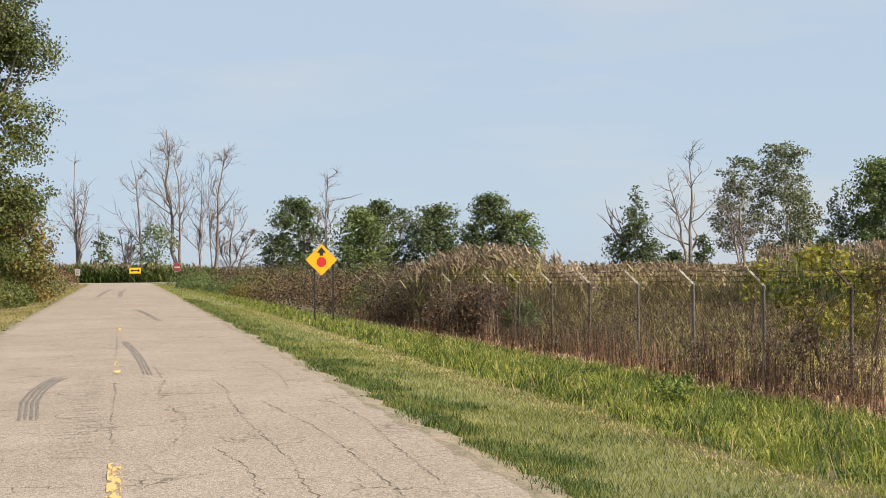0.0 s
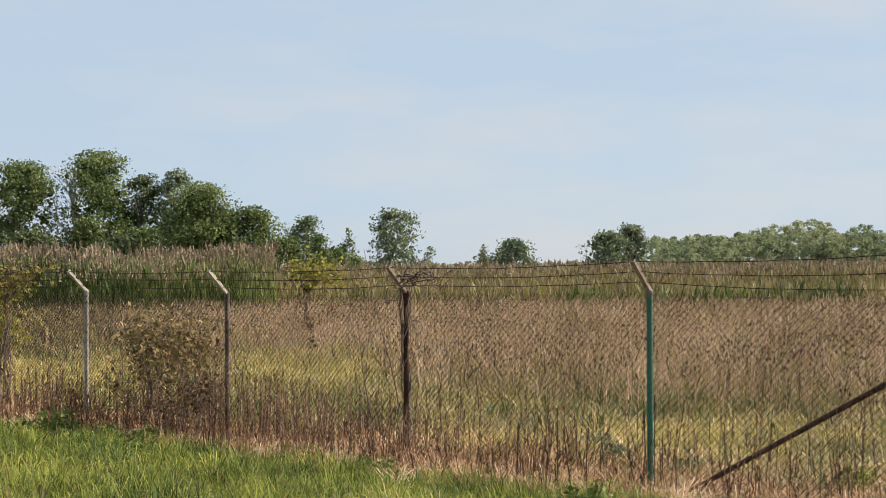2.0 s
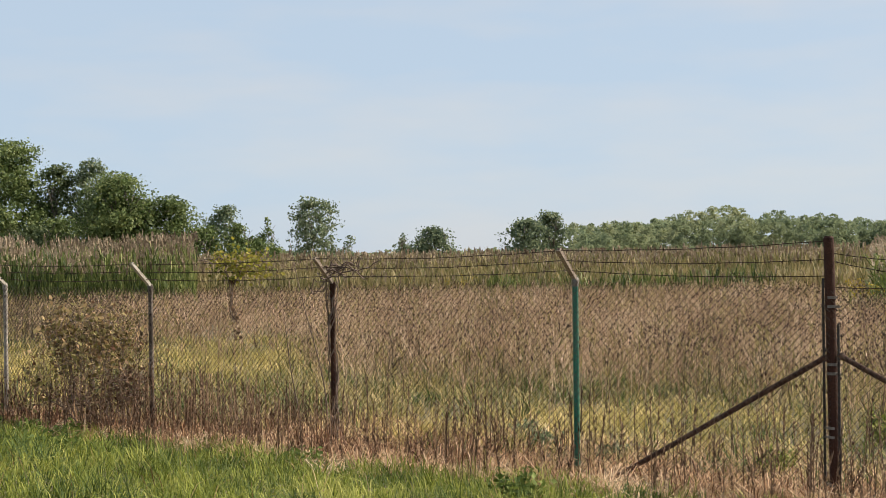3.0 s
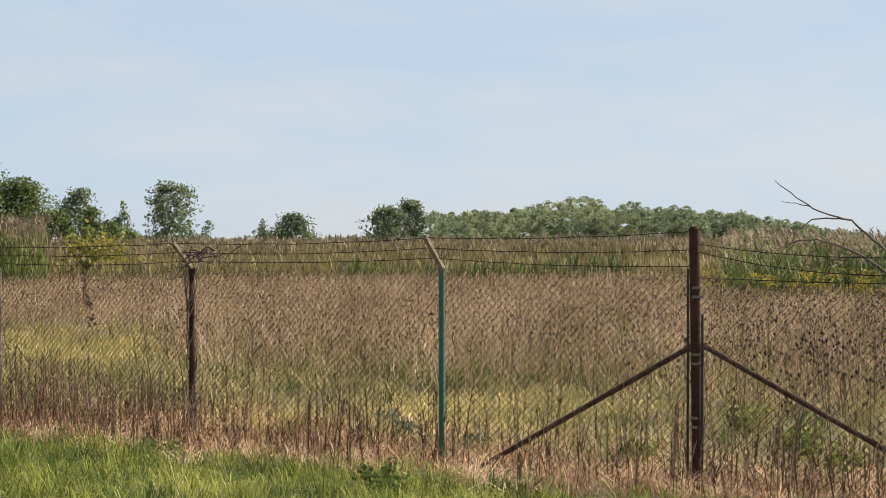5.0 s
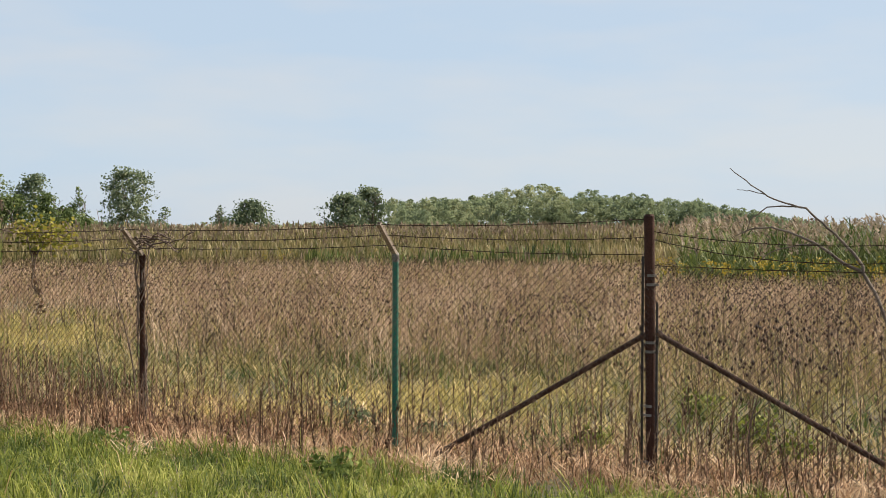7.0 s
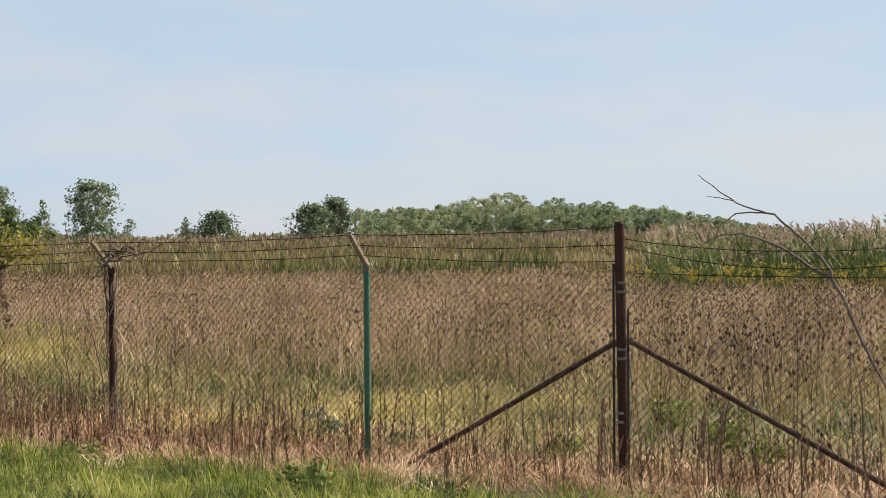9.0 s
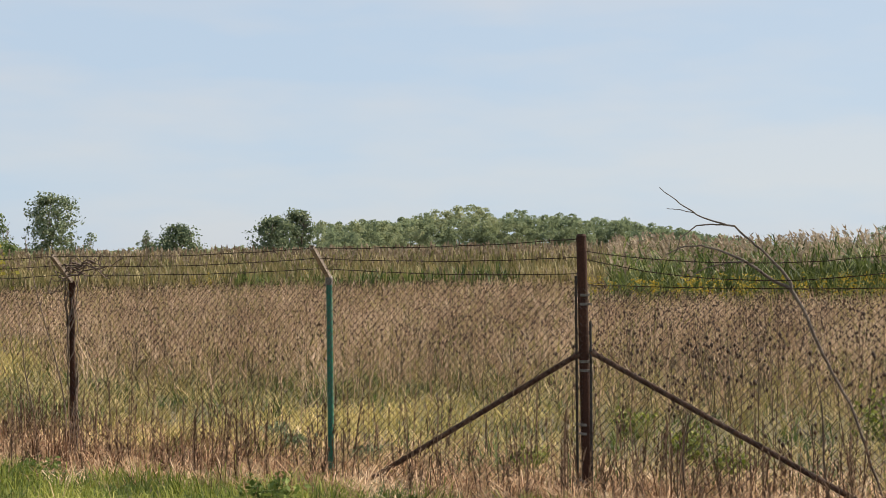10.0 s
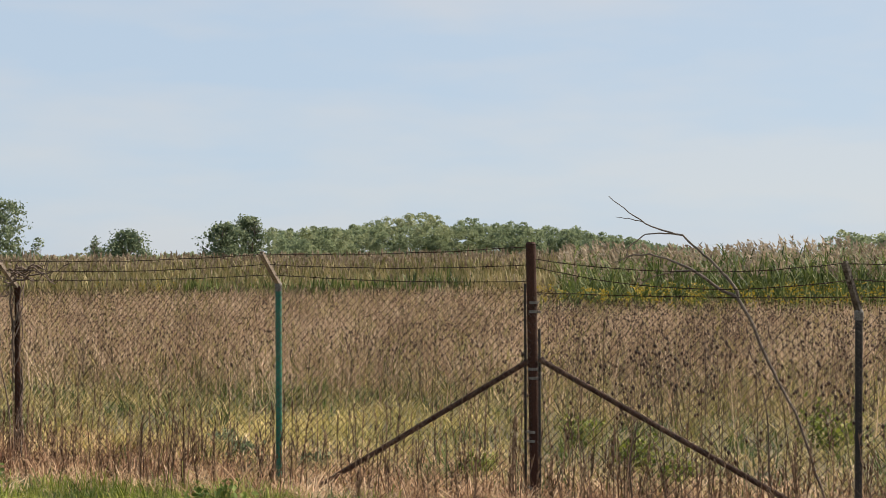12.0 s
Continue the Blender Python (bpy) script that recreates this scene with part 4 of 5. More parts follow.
def shrub(x, y, h, w, seed, label, leaf, n=1500, size=0.07, twigs=26, name="shrub", group="fence shrubs", low=0.2, dome=False):
    """Many thin stems from one foot with scattered leaves."""
    rng = np.random.default_rng(seed)
    t = new(name)
    t.location = (x, y, float(ground_z(x, y)))
    tagged(t, label, "shrub", group)
    soup, ends = Soup(), []
    for _ in range(twigs):
        a = rng.uniform(0, 2 * math.pi)
        o = rng.uniform(0.05, 0.75)
        grow(soup, (math.cos(a) * w * 0.15, math.sin(a) * w * 0.15, -0.05), (math.cos(a) * o, math.sin(a) * o, 1), h * 0.5, h * 0.0045 + 0.002, 2, 0.55, rng, 0.14, 0.2, ends, 0.62)
    v = np.concatenate(soup.v)
    k = h / v[:, 2].max()
    s = w / max(np.ptp(v[:, 0]), np.ptp(v[:, 1]))
    v = v * [s, s, k]
    tagged(link_mesh("stem_tangle", v, np.concatenate(soup.f), M["twig"], None, t), kind="stuff")
    pool = v[v[:, 2] > h * low]
    p = pool[rng.integers(0, len(pool), n)] + rng.normal(0, 0.02 + 0.025 * w, (n, 3))
    if dome:
        r, a = np.sqrt(rng.random(n)), rng.uniform(0, 2 * math.pi, n)
        lump = 0.75 + 0.25 * np.sin(3 * a + seed) * np.sin(5 * r + seed)
        p = np.stack([r * np.cos(a) * w * 0.62, r * np.sin(a) * w * 0.62, h * lump * (1 - 0.45 * r ** 2) * rng.random(n) ** 0.6], 1)
    p[:, 2] = np.maximum(p[:, 2], 0.03)
    link_mesh("foliage", *cards(p, size * rng.uniform(0.6, 1.4, n), None if dome else [0, 0, 0.4]), M[leaf], None, t)


BARE = "tall leafless dead tree with fine grey twigs"
bare_tree(-5.5, 174.9, 16.8, 1.9, 2.0, 11, BARE, 4, limbs=9, bushy=0.8)
bare_tree(-2.8, 178.0, 8.9, 0.8, 0.8, 12, BARE, 2, limbs=7)
bare_tree(3.0, 165.0, 14.8, 3.2, 0.9, 13, BARE, 2, limbs=10)
bare_tree(7.0, 164.9, 19.6, 4.1, 1.6, 14, "tall leafless dead tree with pale lower trunk", 2, limbs=17)
bare_tree(9.7, 169.7, 17.3, 1.8, 1.5, 15, BARE, 3, limbs=9)
bare_tree(10.9, 163.6, 18.1, 0.9, 3.5, 16, BARE, 2, limbs=13)
bare_tree(12.7, 159.5, 10.3, 2.2, 2.9, 17, "low spreading leafless tree with many twigs", 4, limbs=10, bushy=1.3)
bare_tree(1.1, 168.0, 6.7, 1.6, 1.4, 18, "low spreading leafless tree with many twigs", 4, limbs=8, bushy=1.3)
bare_tree(20.8, 136.4, 12.6, 2.0, 2.3, 19, "leafless forked dead tree beside green trees", 2, limbs=8, bushy=0.8)
bare_tree(59.1, 132.4, 16.1, 3.3, 2.9, 20, "dead tree with broken crown and dark limbs", 2, "bark", 13, 0.9, 0.5)
bare_tree(66.3, 134.6, 14.2, 3.3, 2.0, 21, "thin leafless tree beside a pale poplar", 3, limbs=8)
bare_tree(53.5, 141.0, 6.0, 1.0, 1.0, 22, "thin leafless sapling beside a green tree", 1, limbs=8)

GREEN = "rounded green broadleaf tree beyond the reeds"
BUSHY = "broad bushy green tree reaching the ground"
POPLAR = "tall poplar with thin silvery leaves and pale trunk"
leafy_tree(-1.9, 160.0, 5.8, 2.4, 31, "small sparse dark green tree", "leaf_olive", "round", 0.35, 0.45, 16, heart=False, airy=0.3)
leafy_tree(4.0, 154.9, 6.7, 4.5, 32, "bushy grey-green tree among dead trees", "leaf_grey", "round", 0.1, 0.6, 26, heart=False, airy=0.2)
leafy_tree(19.2, 148.8, 10.1, 6.6, 33, "green willow with a ragged crown", "leaf_deep", "round", 0.12, 0.9, 34, airy=0.15)
leafy_tree(16.0, 149.4, 4.6, 2.4, 30, "low green tree beside a willow", "leaf_deep", "dome", 0.02, 0.8, 16)
leafy_tree(24.3, 137.9, 8.2, 6.7, 34, GREEN, "leaf", "dome", 0.03, 1.0, 40)
leafy_tree(28.5, 147.3, 9.6, 4.9, 35, GREEN, "leaf_deep", "round", 0.08)
leafy_tree(31.6, 148.7, 8.9, 3.6, 36, "slender sparse green tree with pale trunk", "leaf_deep", "column", 0.2, 0.7, 24, "white_bark", heart=False, airy=0.2)
leafy_tree(34.7, 145.9, 9.1, 6.6, 37, GREEN, "leaf_deep", "round", 0.03, 1.0, 44)
leafy_tree(37.7, 134.7, 9.8, 7.0, 38, GREEN, "leaf_deep", "dome", 0.03, 1.0, 48)
leafy_tree(40.8, 133.6, 8.0, 5.6, 39, GREEN, "leaf", "dome", 0.02, 1.0, 36)
leafy_tree(55.9, 139.2, 11.2, 6.6, 40, "single conical green tree with airy crown", "leaf_deep", "cone", 0.02, 0.9, 60, airy=0.15)
leafy_tree(60.9, 132.7, 6.0, 2.4, 41, "low green tree under a dead one", "leaf_deep", "round", 0.15, 0.7, 16)
leafy_tree(59.4, 137.7, 4.4, 5.4, 28, "low green thicket under a dead tree", "leaf_deep", "dome", 0.0, 0.8, 22)
leafy_tree(67.1, 136.4, 14.7, 4.6, 42, POPLAR, "leaf_silver", "column", 0.3, 0.8, 30, "white_bark", heart=False, airy=0.3)
leafy_tree(72.8, 136.9, 16.4, 6.8, 43, POPLAR, "leaf_silver", "column", 0.12, 1.1, 50, "white_bark", heart=False, airy=0.12)
leafy_tree(75.6, 139.0, 11.5, 4.2, 27, POPLAR, "leaf_grey", "column", 0.05, 0.7, 30, "white_bark", heart=False, airy=0.15)
leafy_tree(82.6, 142.8, 11.6, 5.4, 44, "hazy blue-green tree behind taller ones", "leaf_grey", "cone", 0.03, 0.8, 40)
leafy_tree(87.4, 139.9, 15.3, 9.4, 45, "tall green tree with dense rounded crown", "leaf", "round", 0.12, 1.0, 64, "white_bark", airy=0.12)
leafy_tree(94.6, 135.1, 16.7, 9.4, 46, "tall green tree with dense rounded crown", "leaf", "round", 0.1, 1.0, 64, "white_bark", airy=0.08)
leafy_tree(99.7, 132.3, 13.9, 5.6, 47, GREEN, "leaf_deep", "column", 0.03, 1.0, 40)
leafy_tree(102.0, 129.6, 14.6, 5.0, 48, GREEN, "leaf_grey", "round", 0.1, 0.9, 34, airy=0.1)
leafy_tree(96.2, 117.6, 12.2, 8.8, 49, BUSHY, "leaf", "round", 0.0, 1.1, 60)
leafy_tree(97.8, 117.0, 9.8, 9.4, 29, BUSHY, "leaf", "dome", 0.0, 1.0, 50)
leafy_tree(100.4, 114.0, 9.6, 7.6, 50, BUSHY, "leaf", "dome", 0.0, 1.1, 50)
leafy_tree(103.0, 111.0, 6.2, 6.0, 26, BUSHY, "leaf", "dome", 0.0, 1.0, 30)
leafy_tree(110.4, 115.7, 8.8, 5.2, 52, "grey-green tree with thinning tan top", "leaf_grey", "round", 0.03, 0.8, 34, airy=0.15)
leafy_tree(104.6, 107.4, 6.4, 3.6, 53, "low bushy green tree", "leaf", "dome", 0.0, 1.0, 26)
leafy_tree(112.6, 110.8, 7.1, 4.6, 54, "low pointed green tree", "leaf", "cone", 0.0, 1.0, 40)
UNDER = "low bushy undergrowth below tall trees"
for i, (x, y, h, w) in enumerate([(90.7, 131.7, 8.6, 5.2), (84.5, 133.4, 7.0, 8.4), (79.5, 139.5, 6.0, 5.0), (95.0, 126.0, 7.5, 7.5), (91.5, 126.0, 6.4, 7.0), (101.0, 122.0, 9.0, 7.0), (108.0, 108.5, 5.0, 5.0), (99.5, 126.5, 9.5, 6.0)]):
    leafy_tree(x, y, h, w, 161 + i, UNDER, "leaf_deep" if i % 3 else "leaf", "dome", 0.0, 0.9, 30)
leafy_tree(125.3, 114.8, 10.1, 5.8, 55, "single upright green tree in open field", "leaf_grey", "column", 0.04, 0.8, 50, airy=0.2)
leafy_tree(143.3, 124.7, 5.5, 2.6, 56, "small thin tree in open field", "leaf_grey", "round", 0.2, 0.4, 14, heart=False, airy=0.3)
leafy_tree(206.5, 157.9, 8.0, 9.7, 57, "distant round green tree", "leaf_hazy", "dome", 0.02, 0.9, 44, airy=0.1)
leafy_tree(199.7, 160.1, 6.6, 5.4, 58, "distant round green tree", "leaf_hazy", "cone", 0.02, 0.9, 26)
leafy_tree(207.0, 136.4, 9.1, 9.8, 59, "distant round green tree", "leaf_hazy", "dome", 0.0, 1.1, 44)
leafy_tree(212.8, 135.0, 10.4, 7.0, 60, "distant round green tree", "leaf_hazy", "round", 0.02, 0.9, 36, airy=0.15)
# roadside trees on the west side
leafy_tree(-7.35, 69.0, 18.4, 7.2, 71, "large leafy green roadside tree", "leaf_olive", "round", 0.03, 1.9, 62, name="roadside_tree", group="roadside trees", airy=0.12, size=0.15)
leafy_tree(-4.9, 70.0, 5.2, 3.2, 74, "roadside sapling with yellow and brown autumn leaves", "leaf_autumn", "dome", 0.02, 0.8, 36, name="roadside_sapling", group="roadside trees", size=0.13)
leafy_tree(-6.4, 72.0, 5.6, 5.2, 72, "roadside sapling with yellow and brown autumn leaves", "leaf_autumn", "dome", 0.02, 1.0, 44, name="roadside_sapling", group="roadside trees", size=0.15)
leafy_tree(-8.6, 62.0, 5.0, 5.0, 73, "roadside bush with turning leaves", "leaf_autumn", "dome", 0.0, 1.0, 36, name="roadside_sapling", group="roadside trees", size=0.15)


def far_woods():
    """Low wooded rise on the horizon."""
    soup = Soup()
    rng = np.random.default_rng(91)

    def crown(a, d, h, w, lobes, n, leaf):
        x, y = d * math.sin(radians(a)), d * math.cos(radians(a))
        for _ in range(lobes):
            r = rng.uniform(0.13, 0.24) * w
            o = np.array([x + rng.uniform(-0.36, 0.36) * w, y + rng.uniform(-0.36, 0.36) * w, -0.9 + max(0.4 * r, rng.uniform(0.1, 1.0) * (h - 0.75 * r))])
            q = rng.normal(size=(n, 3)) + [0, 0, 0.3]
            q /= np.linalg.norm(q, axis=1, keepdims=True)
            soup.add(*cards(o + q * rng.uniform(0.75, 1.05, (n, 1)) * [r, r, 0.8 * r], rng.uniform(0.6, 1.2, n) * leaf, q * 0.6 + [0, 0, 0.4], 0.8))
            soup.add(*cards(o + q[:6] * r * 0.5, rng.uniform(0.6, 0.9, 6) * r, None, 0.8))

    line = [(58.0, 350, 10.4), (59.2, 355, 11.2), (61.0, 385, 11.8), (63.0, 400, 14.2), (65.0, 415, 16.4), (67.0, 420, 16.0), (69.5, 420, 14.0), (71.8, 420, 12.0), (74.0, 400, 8.4), (76.5, 400, 4.5)]
    az, di, ht = np.array(line).T
    for k in range(150):
        a = 58.7 + 17.7 * (k + rng.random()) / 150
        crown(a, np.interp(a, az, di) + rng.uniform(-25, 45), np.interp(a, az, ht) * rng.uniform(0.82, 0.93), rng.uniform(7, 11), 9, 76, 0.62)
    for k in range(40):
        a = rng.uniform(81.3, 91)
        crown(a, rng.uniform(290, 330), rng.uniform(5.0, 7.6) * (1.15 if a < 84.5 else 0.9), rng.uniform(6, 10), 5, 70, 0.62)
    for k in range(70):      # low hedge line all along the horizon
        crown(rng.uniform(26, 58), rng.uniform(300, 420), rng.uniform(1.8, 3.6), 12, 3, 40, 0.9)
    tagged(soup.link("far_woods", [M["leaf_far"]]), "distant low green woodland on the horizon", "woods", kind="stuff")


far_woods()


# ---- brush and vines by the fence ----
BRUSH = "tangled brown brush overgrowing the fence"
for i, (x, y, h, w) in enumerate([(12.6, 47.5, 2.3, 3.6), (13.0, 52, 2.5, 4.2), (13.2, 57.5, 2.6, 4.6), (12.2, 43.2, 1.9, 2.6), (13.4, 63, 2.7, 5.0), (13.0, 69, 2.7, 5.2), (13.2, 76, 2.8, 5.6),
                                  (12.6, 84, 2.8, 6.0), (12.2, 92, 2.8, 6.0), (11.6, 101, 2.9, 6.4), (15.5, 60, 2.9, 5.0), (16.5, 70, 3.0, 6.0), (11.0, 111, 2.9, 6.6), (10.4, 121, 2.9, 6.4)]):
    shrub(x, y, h * (1.16 if y > 50 else 1.05), w, 200 + i, BRUSH, ("leaf_brush", "leaf_brush", "leaf_brush", "leaf_brush", "leaf_olive")[i % 5], 4200, 0.09 + y * 0.0007, 8, "brush", "fence brush", 0.1, True)
shrub(10.95, 13.85, 1.8, 1.9, 230, "leafy brown shrub growing through the fence", "leaf_turning", 2000, 0.07, 30)
shrub(10.9, 13.2, 1.0, 1.1, 231, "small reddish-brown shrub at the fence foot", "leaf_brown", 800, 0.055, 20)
shrub(10.9, 20.2, 1.5, 1.8, 232, "brown shrub tangled in the fence", "leaf_brown", 600, 0.06, 20)
shrub(10.9, 18.3, 1.1, 1.2, 233, "small reddish-brown shrub at the fence foot", "leaf_brown", 300, 0.055, 14)
shrub(11.0, 23.4, 1.2, 1.3, 234, "dark dry shrub at the fence post", "leaf_brown", 320, 0.06, 14)
shrub(11.9, 38.6, 1.5, 1.4, 235, "dense dark green bush behind the fence", "leaf", 1600, 0.1, 20, low=0.4)
shrub(11.8, 43.0, 1.9, 2.4, 236, "dark brown bush against the fence", "leaf_brown", 2600, 0.1, 26)
SAPLING = "yellow-green sapling climbing over the fence"
leafy_tree(11.9, 21.1, 2.75, 1.3, 237, SAPLING, "leaf_yellow", "round", 0.42, 0.42, 16, "twig", "sapling", "saplings", False, 0.1, 0.3)
leafy_tree(12.0, 19.7, 2.35, 1.0, 238, SAPLING, "leaf_yellow", "round", 0.5, 0.4, 12, "twig", "sapling", "saplings", False, 0.1, 0.3)
# bushes and tall weeds along the west side and at the junction
for i, (x, y, h, w, leaf) in enumerate([(-5.6, 62, 1.5, 2.6, "leaf_olive"), (-5.4, 67, 1.6, 2.4, "leaf_olive"), (-5.2, 74, 1.7, 2.4, "leaf_autumn"), (-5.2, 82, 1.9, 2.8, "leaf"), (-5.6, 90, 2.3, 3.4, "leaf_brown"),
                                         (-5.8, 99, 2.4, 3.6, "leaf"), (-6.0, 110, 2.6, 4.2, "leaf_brown"), (-6.4, 122, 2.6, 4.6, "leaf_brown"), (-7.5, 133, 3.0, 5.0, "leaf_brown"),
                                         (6.2, 112, 1.7, 3.0, "leaf"), (7.6, 118, 2.0, 3.8, "leaf"), (6.6, 127, 2.2, 4.2, "leaf"), (8.4, 104, 2.0, 3.4, "leaf"), (9.2, 96, 2.0, 3.0, "leaf_autumn")]):
    shrub(x, y, h, w, 260 + i, "leafy roadside bush among tall weeds", leaf, 3200, 0.12, 5, "bush", "roadside bushes", 0.05, True)


def vine(name, y, z0, z1, spread, n, leaf, seed, label, x=FENCE_X - 0.02, stems=9, size=0.07, strand=0.0, tangle=0.0):
    """Twining stems hung on the fence with leaves; strand: how far a withered end hangs down."""
    rng = np.random.default_rng(seed)
    v = new(name)
    v.location = (x, y, float(ground_z(x, y)))
    g = v.location.z
    tagged(v, label, "vine")
    soup, along = Soup(), []
    for _ in range(stems):
        p = np.array([rng.normal(0, 0.02), rng.normal(0, 0.03), z0 - 0.5 * strand - g if strand else 0.0])
        top = rng.uniform(z0 + 0.5 * (z1 - z0), z1) - g
        phase, wind = rng.uniform(0, 6.3), rng.uniform(2.5, 6.0)
        while p[2] < top:
            k = min(1, max(0, (p[2] - (z0 - g)) / max(0.1, z1 - z0)))
            z = p[2] + rng.uniform(0.05, 0.1)
            q = np.array([0.05 * math.cos(wind * z + phase), 0.05 * math.sin(wind * z + phase) + 0.25 * spread * k * math.sin(phase), z]) + rng.normal(0, 0.008, 3)
            soup.add(*sticks([p], [q], 0.008, 0.007))
            p = q
            if k > 0.05:
                along.append(p)
        for _ in range(5):
            q = p + [rng.normal(0, 0.05), rng.normal(0, 0.17 * spread), rng.normal(-0.01, 0.05)]
            soup.add(*sticks([p], [q], 0.0075, 0.005))
            p = q
            along.append(p)
    for j in range(6 if tangle else 0):
        reach, rise = tangle * rng.uniform(0.5, 1.15), rng.uniform(1.42, 1.58) - g
        w = np.linspace(0, 1, 12)
        line = np.stack([rng.uniform(-0.2, -0.05) + 0.05 * np.sin(5 * w + j), -reach * w, rise + 0.06 * np.sin((4 + j) * w + 2 * j) * (0.4 + w) + 0.03 * w], 1)
        line[1:] += rng.normal(0, 0.01, (11, 3))
        soup.add(*sticks(line[:-1], line[1:], np.linspace(0.012, 0.006, 11), np.linspace(0.0115, 0.005, 11)))
        for e in line[4::3]:
            soup.add(*sticks([e], [e + [rng.normal(0, 0.03), rng.normal(-0.06, 0.05), rng.normal(0.05, 0.06)]], 0.006, 0.003))
    tagged(soup.link("stem_tangle", [M["twig"]], v), kind="stuff")
    if n:
        a = np.array(along)
        hub = a[rng.integers(0, len(a), 9)]
        p = hub[rng.integers(0, 9, n)] + rng.normal(0, 1, (n, 3)) * [0.06, 0.13 * spread, 0.09]
        link_mesh("foliage", *cards(p, size * rng.uniform(0.6, 1.4, n), [-0.5, 0, 0.5], 0.8), M[leaf], None, v)
    if strand:
        u = rng.random(90)
        p = np.stack([rng.normal(0, 0.02, 90), 0.04 * np.sin(5 * u) + rng.normal(0, 0.03, 90), z0 - g + 0.15 - u * strand], 1)
        tagged(link_mesh("hanging_strand", *cards(p, 0.05 * rng.uniform(0.6, 1.4, 90), [-0.5, 0, 0.2], 0.7), M["leaf_brown"], None, v), kind="stuff")


vine("vine", 11.66, 1.25, 1.62, 0.95, 620, "leaf_yellow", 301, "yellow-green vine draped over the barbed wire", stems=3, size=0.048, strand=0.75)
vine("vine", 10.06, 0.9, 1.6, 0.5, 0, "", 303, "bare dark vine twisted round a rusty post", stems=8, tangle=0.75)
vine("vine", 22.6, 0.9, 1.6, 1.6, 300, "leaf_yellow", 305, "yellow-green vine draped over the fence", size=0.075)
vine("vine", 18.4, 1.0, 1.6, 1.6, 420, "leaf_autumn", 306, "yellow-green vine draped over the fence", size=0.075)
vine("vine", 38.0, 0.8, 1.5, 1.2, 200, "leaf_yellow", 307, "yellow-green vine draped over the fence", size=0.1)


def bare_sapling(y, top, lean, seed):
    """A thin leafless shoot growing up against the fence."""
    rng = np.random.default_rng(seed)
    x = FENCE_X + 0.12
    t = new("leafless_shoot")
    t.location = (x, y, float(ground_z(x, y)))
    tagged(t, "thin leafless shoot leaning on the fence", "shoot")
    h = top - t.location.z
    u = np.linspace(0, 1, 14)
    line = np.stack([0.03 * np.sin(5 * u), lean * u ** 1.6 + 0.03 * np.sin(7 * u + seed), h * u], 1)
    link_mesh("stem", *polytube(line, np.linspace(0.011, 0.003, 14), 5), M["twig"], None, t)
    for k in (5, 7, 9, 11):
        d = np.array([rng.normal(0, 0.1), rng.choice([-1, 1]) * rng.uniform(0.1, 0.25), rng.uniform(0.1, 0.25)])
        pts = line[k] + d * np.linspace(0, 1, 5)[:, None] + rng.normal(0, 0.008, (5, 3))
        pts[0] = line[k]
        link_mesh("twig", *polytube(pts, np.linspace(0.005, 0.002, 5), 4), M["twig"], None, t)


bare_sapling(10.3, 1.85, 0.55, 311)
bare_sapling(10.75, 1.0, 0.22, 312)
bare_sapling(3.35, 0.55, -0.1, 313)
bare_sapling(2.1, 0.9, 0.2, 314)


def dead_branch():
    b = new("dead_branch")
    x = 12.0
    b.location = (x, 1.72, float(ground_z(x, 1.72)))
    tagged(b, "bare fallen branch leaning behind the fence", "branch")
    o = np.array(b.location)

    def limb(name, pts, r0, r1):
        pts = np.array([(x + dx, y, z) for y, z, dx in pts]) - o
        r = 1.3 * np.linspace(r0, r1, len(pts))
        fine = np.linspace(0, len(pts) - 1, 3 * len(pts))
        line = np.stack([np.interp(fine, range(len(pts)), pts[:, j]) for j in range(3)], 1)
        line[1:-1] += RNG.normal(0, 0.004, (len(line) - 2, 3))
        v, f = polytube(line, np.interp(fine, range(len(pts)), r))
        link_mesh(name, v, f, M["branch"], None, b)

    limb("limb", [(1.72, -0.6, 0.02), (1.86, -0.16, 0.02), (2.0, 0.27, 0), (2.16, 0.58, 0), (2.28, 0.82, 0), (2.4, 1.11, 0), (2.51, 1.29, 0)], 0.008, 0.013)
    limb("branch", [(2.51, 1.29, 0), (2.51, 1.35, 0), (2.62, 1.49, 0.01), (2.73, 1.6, 0.01), (2.85, 1.71, 0.02), (3.01, 1.85, 0.02), (3.2, 1.89, 0.02), (3.36, 1.97, 0), (3.52, 2.09, 0), (3.68, 2.21, 0)], 0.013, 0.003)
    limb("branch", [(2.51, 1.29, 0), (2.66, 1.37, -0.03), (2.89, 1.54, -0.06), (3.06, 1.62, -0.08), (3.24, 1.67, -0.1), (3.4, 1.68, -0.1), (3.6, 1.6, -0.1)], 0.014, 0.004)
    limb("twig", [(3.01, 1.85, 0.02), (3.2, 1.87, 0.05), (3.36, 1.85, 0.06), (3.5, 1.76, 0.06), (3.56, 1.62, 0.06)], 0.007, 0.003)
    limb("twig", [(3.36, 1.97, 0), (3.5, 2.0, 0.02), (3.62, 2.02, 0.02)], 0.004, 0.002)
    limb("twig", [(2.89, 1.54, -0.06), (3.05, 1.52, -0.1), (3.25, 1.47, -0.12), (3.4, 1.36, -0.12)], 0.006, 0.003)


dead_branch()


# ---- grass, weeds and reeds ----
def scatter(x0, x1, y0, y1, density):
    n = int((x1 - x0) * (y1 - y0) * density)
    return RNG.uniform(x0, x1, n), RNG.uniform(y0, y1, n)


def feet(x, y):
    return np.stack([x, y, ground_z(x, y)], 1)


